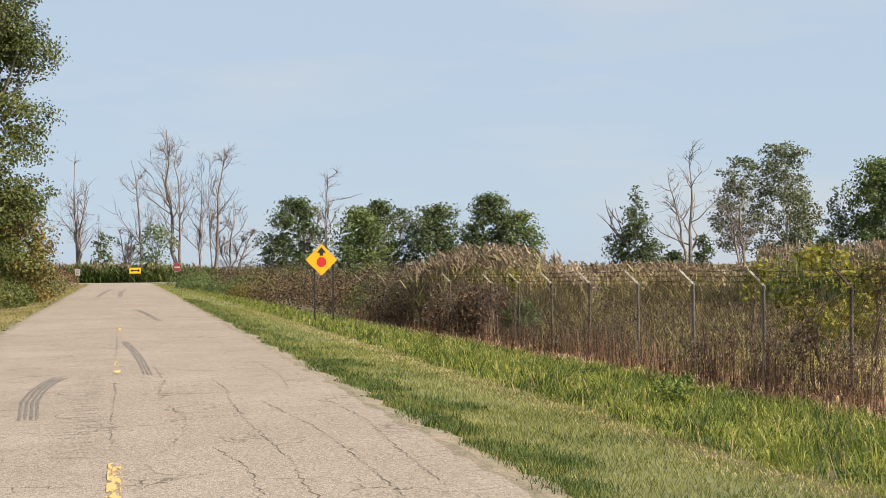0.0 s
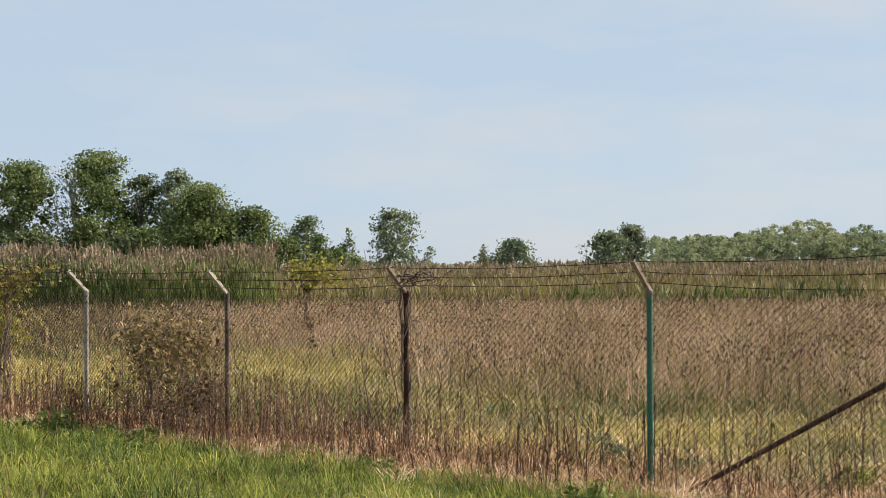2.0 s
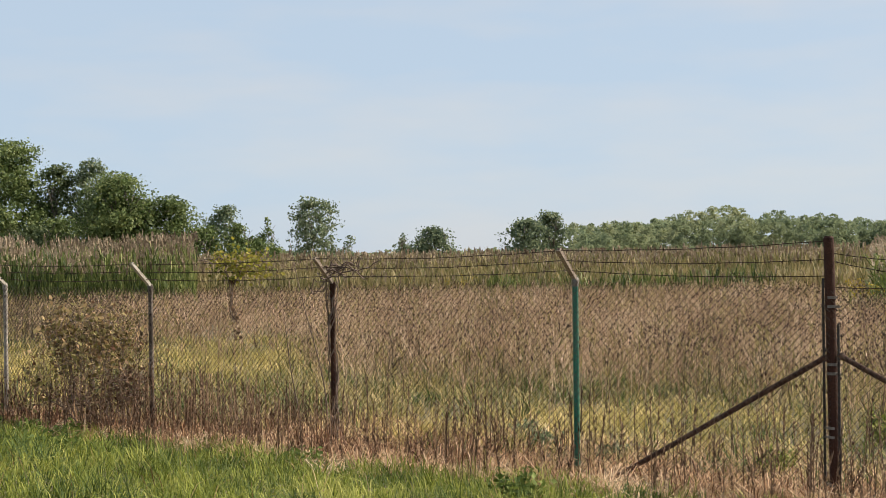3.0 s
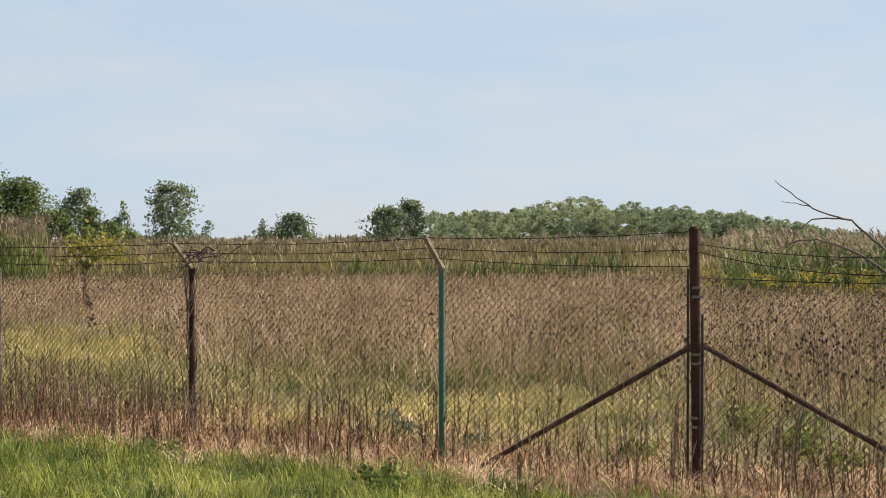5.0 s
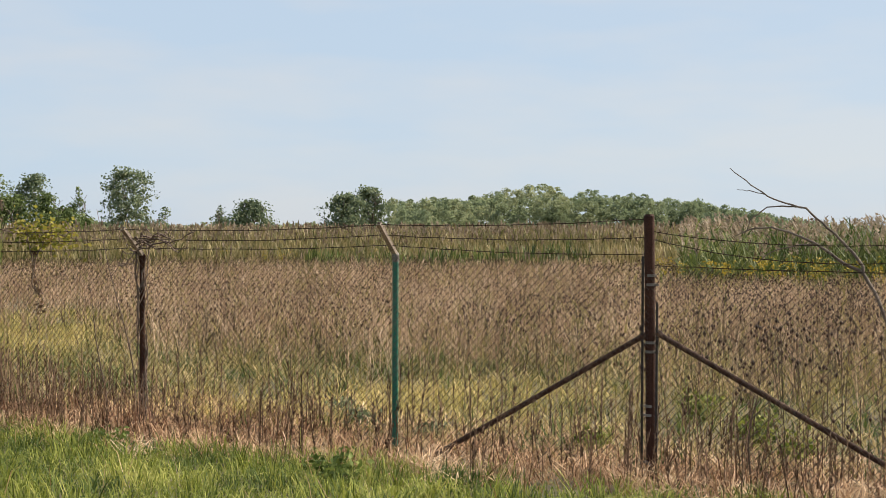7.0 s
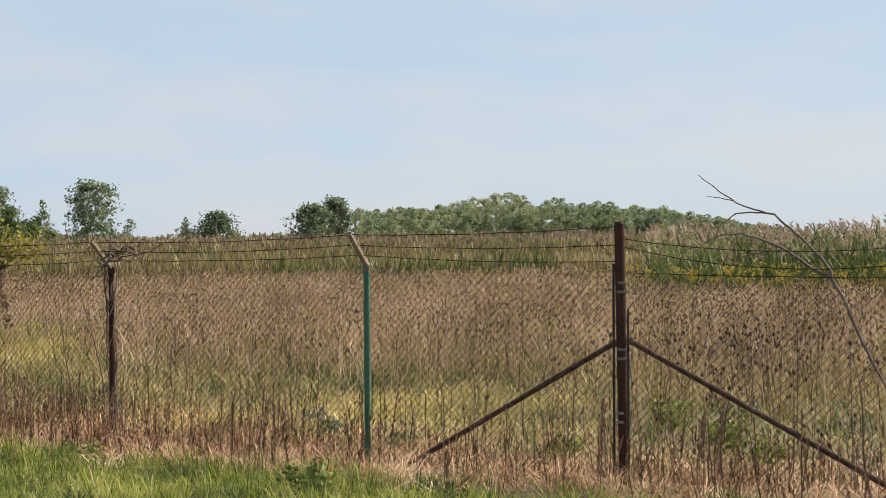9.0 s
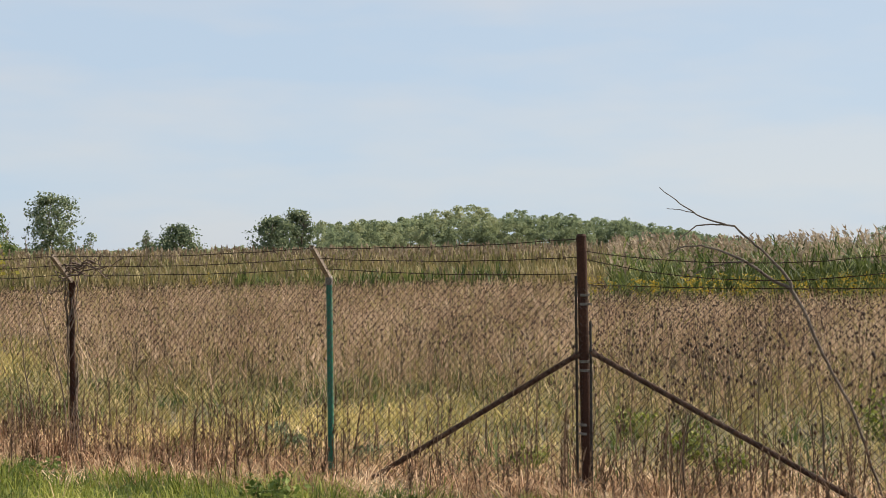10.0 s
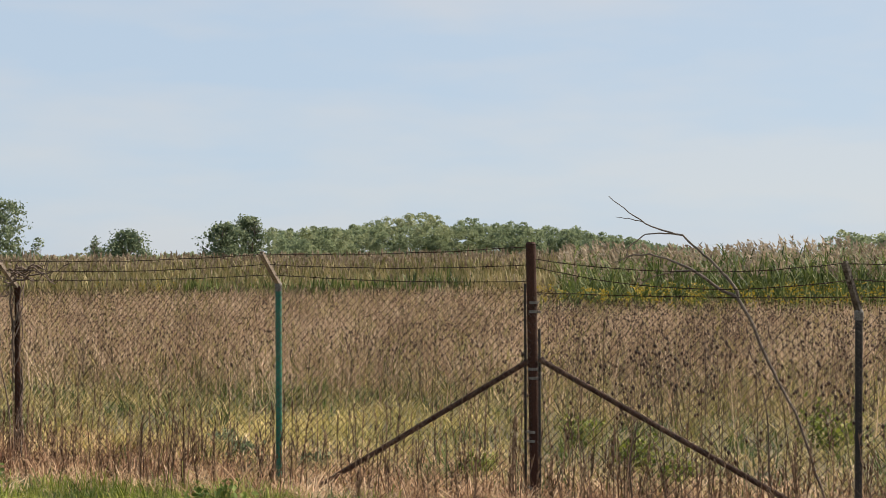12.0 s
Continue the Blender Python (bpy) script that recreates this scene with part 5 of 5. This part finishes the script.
def wedge(a0, a1, d0, d1, density):
    """Feet over a sector of the field round the road's stand, bearings in degrees."""
    n = int(radians(a1 - a0) / 2 * (d1 ** 2 - d0 ** 2) * density)
    a = np.radians(RNG.uniform(a0, a1, n))
    d = np.sqrt(RNG.uniform(d0 ** 2, d1 ** 2, n))
    return d * np.sin(a), d * np.cos(a)


def mown_grass():
    soup = Soup()
    for x0, x1, y0, y1, den in ((3.0, 5.9, 5.5, 16, 1000), (3.0, 5.9, -4, 5.5, 350), (-6.2, -3.0, -4, 30, 130), (3.0, 5.9, 16, 30, 500), (3.0, 5.9, 30, 60, 170), (3.0, 6.2, 60, 136, 45), (-5.6, -3.0, 30, 60, 160), (-5.6, -3.0, 60, 136, 50)):
        dry = 1 if x0 < 0 else 0
        x, y = scatter(x0, x1, y0, y1, den)
        s = np.sqrt(np.maximum(y, 8) / 10)
        edge = np.clip((4.0 - np.abs(x)) / 0.8, 0, 1) * patchy(x, y, 0.9, 2.0)
        keep = RNG.random(len(x)) < np.clip((np.abs(x) - 2.95) / 0.35, 0, 1)
        x, y, s, edge = x[keep], y[keep], s[keep], edge[keep]
        soup.add(*spikes(feet(x, y), RNG.uniform(0.025, 0.06, len(x)) * (1 + 1.6 * edge) * (0.7 + 0.3 * s), 0.009 * s, 0.6), dry)
    tagged(soup.link("mown_grass", [M["mown"], M["field_grass"]]), "short mown roadside grass, green and straw coloured", "grass", kind="stuff")
    soup = Soup()
    for y0, y1, den in ((6, 25, 1500), (25, 70, 520)):
        x, y = scatter(2.92, 4.3, y0, y1, den)
        keep = patchy(x, y, 0.8, 2.0) * RNG.random(len(x)) > 0.17 + 0.5 * np.clip((x - 3.35) / 0.8, 0, 1) + 0.4 * np.clip((3.14 - x) / 0.16, 0, 1)
        x, y = x[keep], y[keep]
        soup.add(*blades(feet(x, y), RNG.uniform(0.04, 0.14, len(x)), 0.009 * np.sqrt(np.maximum(y, 8) / 10), RNG.uniform(0.3, 1.2, len(x))))
    tagged(soup.link("edge_grass", [M["edge"]]), "dark green grass tufts along the road edge", "grass", kind="stuff")


def edge_crumbs():
    """Broken asphalt, pebbles and dead thatch along the road edge."""
    soup = Soup()
    x, y = scatter(2.6, 3.25, 6, 45, 150)
    keep = RNG.random(len(x)) < np.clip(1 - np.abs(x - 2.98 - 0.1 * (patchy(x, y, 0.8, 3.0) - 0.5)) / 0.25, 0, 1) * (0.3 + patchy(x, y, 0.6, 21.0))
    x, y = x[keep], y[keep]
    r = RNG.uniform(0.006, 0.022, len(x))
    soup.add(*tufts(np.stack([x, y, ground_z(x, y) + 0.012], 1), r, 0.6 * r), 0)
    x, y = scatter(2.7, 3.3, 6, 60, 320)
    keep = RNG.random(len(x)) < patchy(x, y, 0.7, 13.0) * np.clip((x - 2.7) / 0.3, 0, 1)
    x, y = x[keep], y[keep]
    p = feet(x, y)
    p[:, 2] += 0.012
    soup.add(*blades(p, RNG.uniform(0.01, 0.03, len(x)), 0.008, RNG.uniform(1.5, 4.0, len(x)), None, 0.1), 1)
    tagged(soup.link("edge_crumbs", [M["gravel"], M["straw"]]), "crumbled asphalt and dead thatch along the road edge", "gravel", kind="stuff")


def ditch_grass():
    soup = Soup()
    for y0, y1, den in ((-3, 0.5, 250), (0.5, 14, 760), (14, 28, 480), (28, 60, 190), (60, 125, 40)):
        x, y = scatter(5.4, 10.7, y0, y1, den)
        keep = (x > 5.55 + 0.25 * patchy(x, y, 0.7, 8.0)) & (RNG.random(len(x)) < np.clip((10.95 - x - 0.9 * patchy(x, y, 0.8, 6.0)) / 0.5, 0, 1))
        keep &= RNG.random(len(x)) < 0.35 + 0.9 * patchy(x, y, 0.3, 1.4)
        x, y = x[keep], y[keep]
        s = np.sqrt(np.maximum(y, 8) / 12)
        clump = patchy(x, y, 0.42, 4.0)
        h = RNG.uniform(0.1, 0.3, len(x)) * (0.4 + 1.1 * clump) * np.clip((x - 5.2) / 1.0, 0.45, 1)
        lush = patchy(x, y, 0.6, 12.0) + RNG.normal(0, 0.12, len(x)) > 0.72
        for which, m in ((~lush, 0), (lush, 3)):
            c = which.sum()
            soup.add(*blades(feet(x[which], y[which]), h[which], 0.0115 * s[which], RNG.uniform(0.25, 1.3, c), None, 0.45), m)
    x, y = scatter(5.4, 10.2, 1, 50, 2.2)
    soup.add(*blades(feet(x, y), RNG.uniform(0.3, 0.5, len(x)), 0.006, RNG.uniform(0.2, 0.8, len(x))), 1)
    x, y = scatter(4.85, 5.8, 4, 60, 330)
    keep = RNG.random(len(x)) < np.clip(1.15 - np.abs(x - 5.45) / 0.5, 0, 1)
    x, y = x[keep], y[keep]
    soup.add(*blades(feet(x, y), RNG.uniform(0.02, 0.07, len(x)), 0.01 * np.sqrt(np.maximum(y, 8) / 10), RNG.uniform(0.6, 1.8, len(x))), 2)
    tagged(soup.link("ditch_grass", [M["ditch"], M["tan"], M["straw"], M["edge"]]), "long lush green grass in the ditch", "grass", kind="stuff")


def broadleaf_weed(x, y, h, w, seed, leaf, label):
    """Low clump of broad leaves on short stems."""
    rng = np.random.default_rng(seed)
    t = new("broadleaf_weed")
    t.location = (x, y, float(ground_z(x, y)))
    tagged(t, label, "weed", "broadleaf weeds")
    n = 26
    a, o = rng.uniform(0, 6.28, n), rng.uniform(0.1, 0.5, n) * w
    tip = np.stack([o * np.cos(a), o * np.sin(a), h * rng.uniform(0.45, 1.0, n)], 1)
    foot = np.stack([0.12 * o * np.cos(a), 0.12 * o * np.sin(a), np.full(n, -0.02)], 1)
    soup = Soup()
    soup.add(*sticks(foot, tip, 0.004, 0.002))
    tagged(soup.link("stem_tangle", [M["edge"]], t), kind="stuff")
    u = rng.uniform(0.25, 1.0, (n, 16))[..., None]
    p = (foot[:, None] + (tip - foot)[:, None] * u).reshape(-1, 3) + rng.normal(0, 0.045 * w, (n * 16, 3))
    p[:, 2] = np.maximum(p[:, 2], 0.02)
    link_mesh("foliage", *cards(p, 0.075 * w ** 0.5 * rng.uniform(0.6, 1.4, n * 16), [0, 0, 0.9], 0.6), M[leaf], None, t)


for i, (x, y, h, w) in enumerate([(9.7, 14.6, 0.4, 1.1), (9.9, 9.3, 0.22, 0.6), (9.0, 12.0, 0.22, 0.7), (9.8, 13.2, 0.3, 0.8), (7.6, 17.5, 0.35, 0.8), (9.4, 6.2, 0.3, 0.6), (8.9, 20.5, 0.4, 1.0)]):
    broadleaf_weed(x, y, h, w, 400 + i, "broadleaf", "low dark green broadleaf weed in the ditch grass")
for i, (x, y, h, w) in enumerate([(12.6, 8.0, 0.26, 0.5), (12.4, 7.0, 0.2, 0.4), (13.4, 8.8, 0.22, 0.45)]):
    broadleaf_weed(x, y, h, w, 420 + i, "leaf_grey", "grey-green thistle clump behind the fence")
for i, (x, y, h, w) in enumerate([(12.9, 3.3, 0.35, 0.6), (12.5, 5.2, 0.3, 0.5), (15.6, 2.2, 0.6, 0.9), (13.6, 3.9, 0.4, 0.6), (15.2, 5.0, 0.4, 0.7)]):
    broadleaf_weed(x, y, h, w, 430 + i, "ditch", "bright green leafy weed behind the fence")


def fence_weeds():
    """Dead grass and upright dark seed stalks along the foot of the fence."""
    soup = Soup()
    for y0, y1, den in ((-3, 16, 480), (16, 32, 230), (32, 60, 85)):
        x, y = scatter(9.3, 14.0, y0, y1, den)
        keep = RNG.random(len(x)) < np.clip((x - 9.25 - 0.9 * patchy(x, y, 0.8, 6.0)) / 0.5, 0, 1) * np.clip((np.where(y > 13, 12.9, 14.0) - x) / 1.8, 0, 1) * (0.35 + 0.75 * patchy(x, y, 0.5, 3.0))
        x, y = x[keep], y[keep]
        s = np.sqrt(np.maximum(y, 9) / 12)
        soup.add(*blades(feet(x, y), RNG.uniform(0.05, 0.3, len(x)) * (0.6 + 0.8 * patchy(x, y, 0.5, 3.0)), 0.012 * s, RNG.uniform(0.5, 2.6, len(x)), None, 0.3), 0)
    for y0, y1, den in ((-3, 8, 58), (8, 17, 92), (17, 34, 70), (34, 62, 28)):
        x, y = scatter(10.0, 12.6, y0, y1, den)
        amount = np.interp(y, [-3, 4, 6, 9.5, 10.6, 13, 16, 30], [0.95, 0.9, 0.5, 0.55, 1.1, 1.1, 0.75, 0.75])
        keep = RNG.random(len(x)) < amount * (0.06 + 1.1 * patchy(x, y, 0.5, 5.5) ** 2.2)
        x, y = x[keep], y[keep]
        n = len(x)
        p = feet(x, y)
        h = RNG.uniform(0.25, 1.0, n) * (0.65 + 0.5 * patchy(x, y, 1.7, 9.0))
        tip = p + np.stack([RNG.normal(0, 0.06, n), RNG.normal(0, 0.06, n), h], 1)
        s = np.sqrt(np.maximum(y, 9) / 12)
        soup.add(*sticks(p, tip, 0.0045 * s, 0.003 * s), 1)
        k = 18
        u = RNG.uniform(0.3, 1.0, (n, k))[..., None]
        q = (p[:, None] + (tip - p)[:, None] * u).reshape(-1, 3)
        e = q + RNG.normal(0, 0.016, (n * k, 3)) + [0, 0, 0.035]
        soup.add(*twigs(q, e, np.repeat(0.018 * s, k)), 1)
    for y0, y1, den in ((-3, 8, 60), (8, 18, 210), (18, 34, 130), (34, 62, 45)):
        x, y = scatter(10.1, 11.9, y0, y1, den)
        keep = RNG.random(len(x)) < (0.15 + patchy(x, y, 0.6, 15.0)) * np.clip((x - 10.1 - 0.5 * patchy(x, y, 0.8, 6.0)) / 0.3, 0, 1)
        x, y = x[keep], y[keep]
        soup.add(*blades(feet(x, y), RNG.uniform(0.12, 0.5, len(x)) * (0.5 + 0.8 * patchy(x, y, 0.45, 8.0)), 0.011 * np.sqrt(np.maximum(y, 9) / 12), RNG.uniform(0.1, 0.9, len(x))), 2)
    tagged(soup.link("fence_weeds", [M["tan"], M["stalk"], M["russet"]]), "dead tan grass and dark brown seed stalks along the fence", "weeds", kind="stuff")


def meadow(x, y):
    """Open patches of short bright grass between the weeds."""
    az, d = np.degrees(np.arctan2(x, y)), np.hypot(x, y)
    wob = 2.5 * (patchy(x, y, 2.0, 5.0) - 0.5)
    a = (az > 24) & (az < 37.5) & (d > 21 + wob) & (d < 38 + 2 * wob)
    b = (az > 40.5 + wob) & (az < 47 + wob) & (d > 23) & (d < 39 + 2 * wob)
    c = (az > 47) & (az < 67 + 2 * wob) & (d > 14.8) & (d < 18.9 + 1.6 * wob)
    e = (az > 72) & (az < 90) & (d > 20) & (d < 24 + 2 * wob) & (patchy(x, y, 1.6, 2.2) > 0.5)
    return (a | b | c | e) & (patchy(x, y, 0.75, 9.1) + 0.5 * patchy(x, y, 0.3, 2.9) > 0.46)


def field_grass():
    soup = Soup()
    for d0, d1, den in ((12.2, 24, 125), (24, 40, 60), (40, 80, 13), (80, 130, 2)):
        x, y = wedge(6, 93, d0, d1, den)
        keep = x > 11.7
        x, y = x[keep], y[keep]
        d = np.hypot(x, y)
        h = RNG.uniform(0.12, 0.45, len(x)) * (0.4 + 1.1 * patchy(x, y, 0.9, 7.0))
        if d0 < 40:
            sun = meadow(x + RNG.normal(0, 0.5, len(x)), y + RNG.normal(0, 0.5, len(x)))
            dark = ~sun & (patchy(x, y, 0.8, 17.0) + RNG.normal(0, 0.1, len(x)) + 0.16 * (np.degrees(np.arctan2(x, y)) < 36) > 0.7)
            for which, m in ((~sun & ~dark, 0), (sun, 1), (dark, 2)):
                c = which.sum()
                soup.add(*blades(feet(x[which], y[which]), h[which] * (0.75 if m == 1 else 1.0), 0.012 * np.sqrt(d[which] / 10), RNG.uniform(0.4, 1.9, c), None, 0.35), m)
        else:
            soup.add(*spikes(feet(x, y), h, 0.014 * np.sqrt(d / 10), RNG.uniform(0.2, 1.0, len(x))))
    x, y = wedge(24, 90, 14, 34, 90)
    sun = meadow(x + RNG.normal(0, 0.5, len(x)), y + RNG.normal(0, 0.5, len(x))) & (x > 12) & (RNG.random(len(x)) < 0.3 + patchy(x, y, 0.7, 9.0))
    x, y = x[sun], y[sun]
    soup.add(*blades(feet(x, y), RNG.uniform(0.1, 0.35, len(x)), 0.016, RNG.uniform(0.5, 1.8, len(x))), 1)
    tagged(soup.link("field_grass", [M["field_grass"], M["meadow"], M["edge"]]), "yellow-green wild grass covering the field", "grass", kind="stuff")


def field_weeds():
    """Waist-high dry brown weeds in broad patches, branching, with dark round seed heads."""
    soup = Soup()
    for d0, d1, den in ((15, 30, 36), (30, 46, 22), (46, 72, 11), (72, 100, 3)):
        x, y = wedge(8, 93, d0, d1, den)
        az, d = np.degrees(np.arctan2(x, y)), np.hypot(x, y)
        near = np.interp(az, [8, 30, 38, 45, 52, 60, 75, 93], [33, 34, 31, 26.5, 20.2, 19.3, 18.0, 16]) + 4 * (patchy(x, y, 4.0, 2.0) - 0.5)
        keep = (x > 13) & (~meadow(x, y) | (RNG.random(len(x)) < 0.06)) & (RNG.random(len(x)) < np.clip((d - near) / 2.0, 0.03, 1) * (0.2 + 0.8 * patchy(x, y, 1.6, 1.0)))
        x, y, d, near = x[keep], y[keep], d[keep], near[keep]
        n = len(x)
        p = feet(x, y)
        h = RNG.uniform(0.6, 1.15, n) * (0.8 + 0.3 * patchy(x, y, 2.5, 14.0))
        low = np.clip((np.degrees(np.arctan2(x, y)) - 66) / 5, 0, 1) * np.clip((d - 32) / 16, 0, 1)
        h = h * (1 - 0.42 * low)
        stem = np.stack([RNG.normal(0, 0.12, n), RNG.normal(0, 0.12, n), h], 1)
        w = 0.0045 * np.sqrt(d / 12)
        dock = (np.degrees(np.arctan2(x, y)) + RNG.normal(0, 2.5, n)) < 37
        dock |= (d < near + 4.5) & (RNG.random(n) < 0.42)
        soup.add(*twigs(p[~dock], (p + stem)[~dock], w[~dock] * 2.6), 0)
        soup.add(*twigs(p[dock], (p + stem)[dock], w[dock] * 2.6), 3)
        k = 6
        u = RNG.uniform(0.1, 0.8, (n, k))[..., None]
        q = (p[:, None] + stem[:, None] * u).reshape(-1, 3)
        a = RNG.uniform(0, 2 * np.pi, n * k)
        r = RNG.uniform(0.05, 0.2, n * k)
        e = q + np.stack([r * np.cos(a), r * np.sin(a), r * RNG.uniform(0.1, 2.3, n * k)], 1)
        green = np.repeat(RNG.random(n) < 0.05 + 0.6 * patchy(x, y, 2.2, 6.0) ** 2.5 + 0.3 * dock, k)
        dock = np.repeat(dock, k)
        wide = np.repeat(w, k) * RNG.uniform(1.4, 3.4, n * k)
        for which, m in ((~green & ~dock, 0), (~green & dock, 3)):
            soup.add(*twigs(q[which], e[which], wide[which]), m)
        soup.add(*twigs(q[green], e[green], wide[green] * 1.5), 2)
        sel = (RNG.random(n * k) < np.repeat(np.interp(d, [15, 24, 46], [0.14, 0.34, 0.45]), k)) & (e[:, 2] > np.repeat(p[:, 2] + 0.78 * h, k))
        dd = np.repeat(d, k)[sel]
        if d0 < 30:
            soup.add(*tufts(e[sel], 0.017 + 0.0001 * dd, 0.026 + 0.0002 * dd), 1)
        else:
            soup.add(*cards(e[sel], 0.036 + 0.0008 * dd, None, 0.8), 1)
    tagged(soup.link("field_weeds", [M["weed"], M["head"], M["field_grass"], M["dock"]]), "dry brown waist-high weeds with dark seed heads", "weeds", kind="stuff")
    soup = Soup()
    x, y = wedge(70, 93, 46, 55, 7)
    x2, y2 = wedge(50, 58, 80, 92, 1.2)
    x, y = np.r_[x, x2], np.r_[y, y2]
    keep = (patchy(x, y, 1.3, 4.4) > 0.5) & (RNG.random(len(x)) < 0.7)
    x, y = x[keep], y[keep]
    p = feet(x, y)
    p[:, 2] += RNG.uniform(0.65, 1.25, len(x))
    p = np.repeat(p, 6, 0) + RNG.normal(0, 0.08, (6 * len(x), 3))
    soup.add(*cards(p, 0.1), 0)
    soup.add(*blades(feet(x, y), 1.2, 0.02, 0.1), 1)
    tagged(soup.link("goldenrod", [M["goldenrod"], M["reed"]]), "yellow goldenrod flowers at the edge of the reeds", "flowers", kind="stuff")
    # tall dark teasels close behind the fence
    soup = Soup()
    x, y = scatter(12.2, 19, -3, 6, 0.9)
    x2, y2 = wedge(70, 92, 17, 30, 1.0)
    x3, y3 = scatter(11.6, 13.6, -2, 4.3, 3.5)
    x, y = np.r_[x, x2, x3], np.r_[y, y2, y3]
    n = len(x)
    p = feet(x, y)
    h = np.r_[RNG.uniform(0.9, 1.5, n - len(x3)), RNG.uniform(0.5, 1.35, len(x3))]
    tip = p + np.stack([RNG.normal(0, 0.13, n), RNG.normal(0, 0.13, n), h], 1)
    soup.add(*sticks(p, tip, 0.004, 0.003), 0)
    soup.add(*tufts(tip, 0.019, 0.03), 1)
    for _ in range(3):
        j = p + (tip - p) * RNG.uniform(0.5, 0.8, n)[:, None]
        e = j + np.stack([RNG.normal(0, 0.12, n), RNG.normal(0, 0.12, n), RNG.uniform(0.15, 0.35, n)], 1)
        soup.add(*sticks(j, e, 0.003, 0.002), 0)
        soup.add(*tufts(e, 0.016, 0.025), 1)
    tagged(soup.link("teasels", [M["stalk"], M["head"]]), "tall dark teasels with spiky seed heads", "weeds", kind="stuff")


def reed_bed(name, a0, a1, d0, d1, density, low, high, label, plume=1.0, leaf="reed", crest=None, stiff=False, feather="plume"):
    """Tall reeds: stem, arching leaves and a feathery plume each."""
    soup = Soup()
    x, y = wedge(a0, a1, d0, d1, density)
    az = np.degrees(np.arctan2(x, y))
    d = np.hypot(x, y)
    edge = d0 + 0.18 * (d1 - d0) * patchy(x, y, 5.0, 3.3)
    keep = d > edge
    x, y, d = x[keep], y[keep], d[keep]
    n = len(x)
    p = feet(x, y)
    h = (low + (high - low) * patchy(x, y, 6.0, 1.0)) * RNG.uniform(0.6, 1.1, n)
    if crest:
        h = np.maximum(h, 0.85 * high) * np.clip(1 - 0.45 * ((np.degrees(np.arctan2(x, y)) - crest) / 5.0) ** 2, 0.3, 1)
    s = d / 70
    lean = np.stack([RNG.normal(0, 0.1, n), RNG.normal(0, 0.1, n), h], 1)
    tip = p + lean
    soup.add(*spikes(p, h, 0.03 * s, 0.03), 0)
    k = 3
    u = RNG.uniform(0.05, 0.8, (n, k))[..., None]
    q = (p[:, None] + lean[:, None] * u).reshape(-1, 3)
    soup.add(*blades(q, RNG.uniform(0.5, 1.2, n * k), np.repeat(0.065 * s, k), RNG.uniform(*((0.1, 0.7) if stiff else (0.4, 1.5)), n * k), None, 0.5), 0)
    sel = (RNG.random(n) < 0.75 * plume) & (patchy(x, y, 2.2, 8.0) > 0.3)
    c = sel.sum()
    wind = RNG.normal(2.6, 0.5, c)
    for k in range(3):
        foot = tip[sel] - [0, 0, 0.36] + np.array([0, 0, 0.13]) * k
        side = wind + RNG.normal(0, 0.8, c)
        r = 0.05 if stiff else 0.2
        e = foot + np.stack([r * np.cos(side), r * np.sin(side), RNG.uniform(0.2, 0.42, c) if stiff else RNG.uniform(0.12, 0.34, c)], 1)
        soup.add(*twigs(foot, e, 0.13 * s[sel]), 1)
        soup.add(*cards((foot + e) / 2 + RNG.normal(0, 0.05, (c, 3)), (0.12 if stiff else 0.2) * s[sel] * RNG.uniform(0.6, 1.3, c), None, 0.6), 1)
    tagged(soup.link(name, [M[leaf], M[feather]]), label, "reeds", kind="stuff")


mown_grass()
edge_crumbs()
ditch_grass()
fence_weeds()
field_grass()
field_weeds()
reed_bed("reeds", 17, 27, 76, 100, 9, 2.3, 2.8, "brown-topped reed bed behind the field", 1.0, "reed_tan")
reed_bed("reeds", 27, 42.5, 74, 98, 9, 3.3, 4.0, "tall green reeds with pale brown plumes", 1.1, stiff=True)
reed_bed("reeds", 42.5, 74, 92, 128, 3.5, 2.4, 2.9, "broad bed of tan and green reeds across the field", 0.8, "reed_tan", stiff=True)
reed_bed("reeds", 43, 73, 82, 92, 5, 0.9, 1.6, "low tan reeds in front of the taller bed", 0.3, "reed_tan", stiff=True)
reed_bed("reeds", 55, 67, 79, 83, 5, 0.6, 1.5, "low dark green reeds in front of the tan bed", 0.1, stiff=True)
reed_bed("reeds", 71, 95, 55, 74, 9, 2.35, 2.95, "tall green reeds with feathery pinkish plumes", 0.8, feather="pale_plume")
reed_bed("reeds", 30, 95, 130, 190, 0.5, 2.2, 3.0, "broad bed of tan and green reeds across the field", 0.55, "reed_tan")
reed_bed("reeds", 12.3, 20.2, 50, 60, 17, 3.05, 3.35, "mound of tall reeds with pinkish-brown plumes behind the fence", 1.3, "reed_tan", 15.6)
reed_bed("reeds", -3.5, 6, 146, 156, 14, 1.8, 2.3, "green reeds beyond the road junction", 0.2)
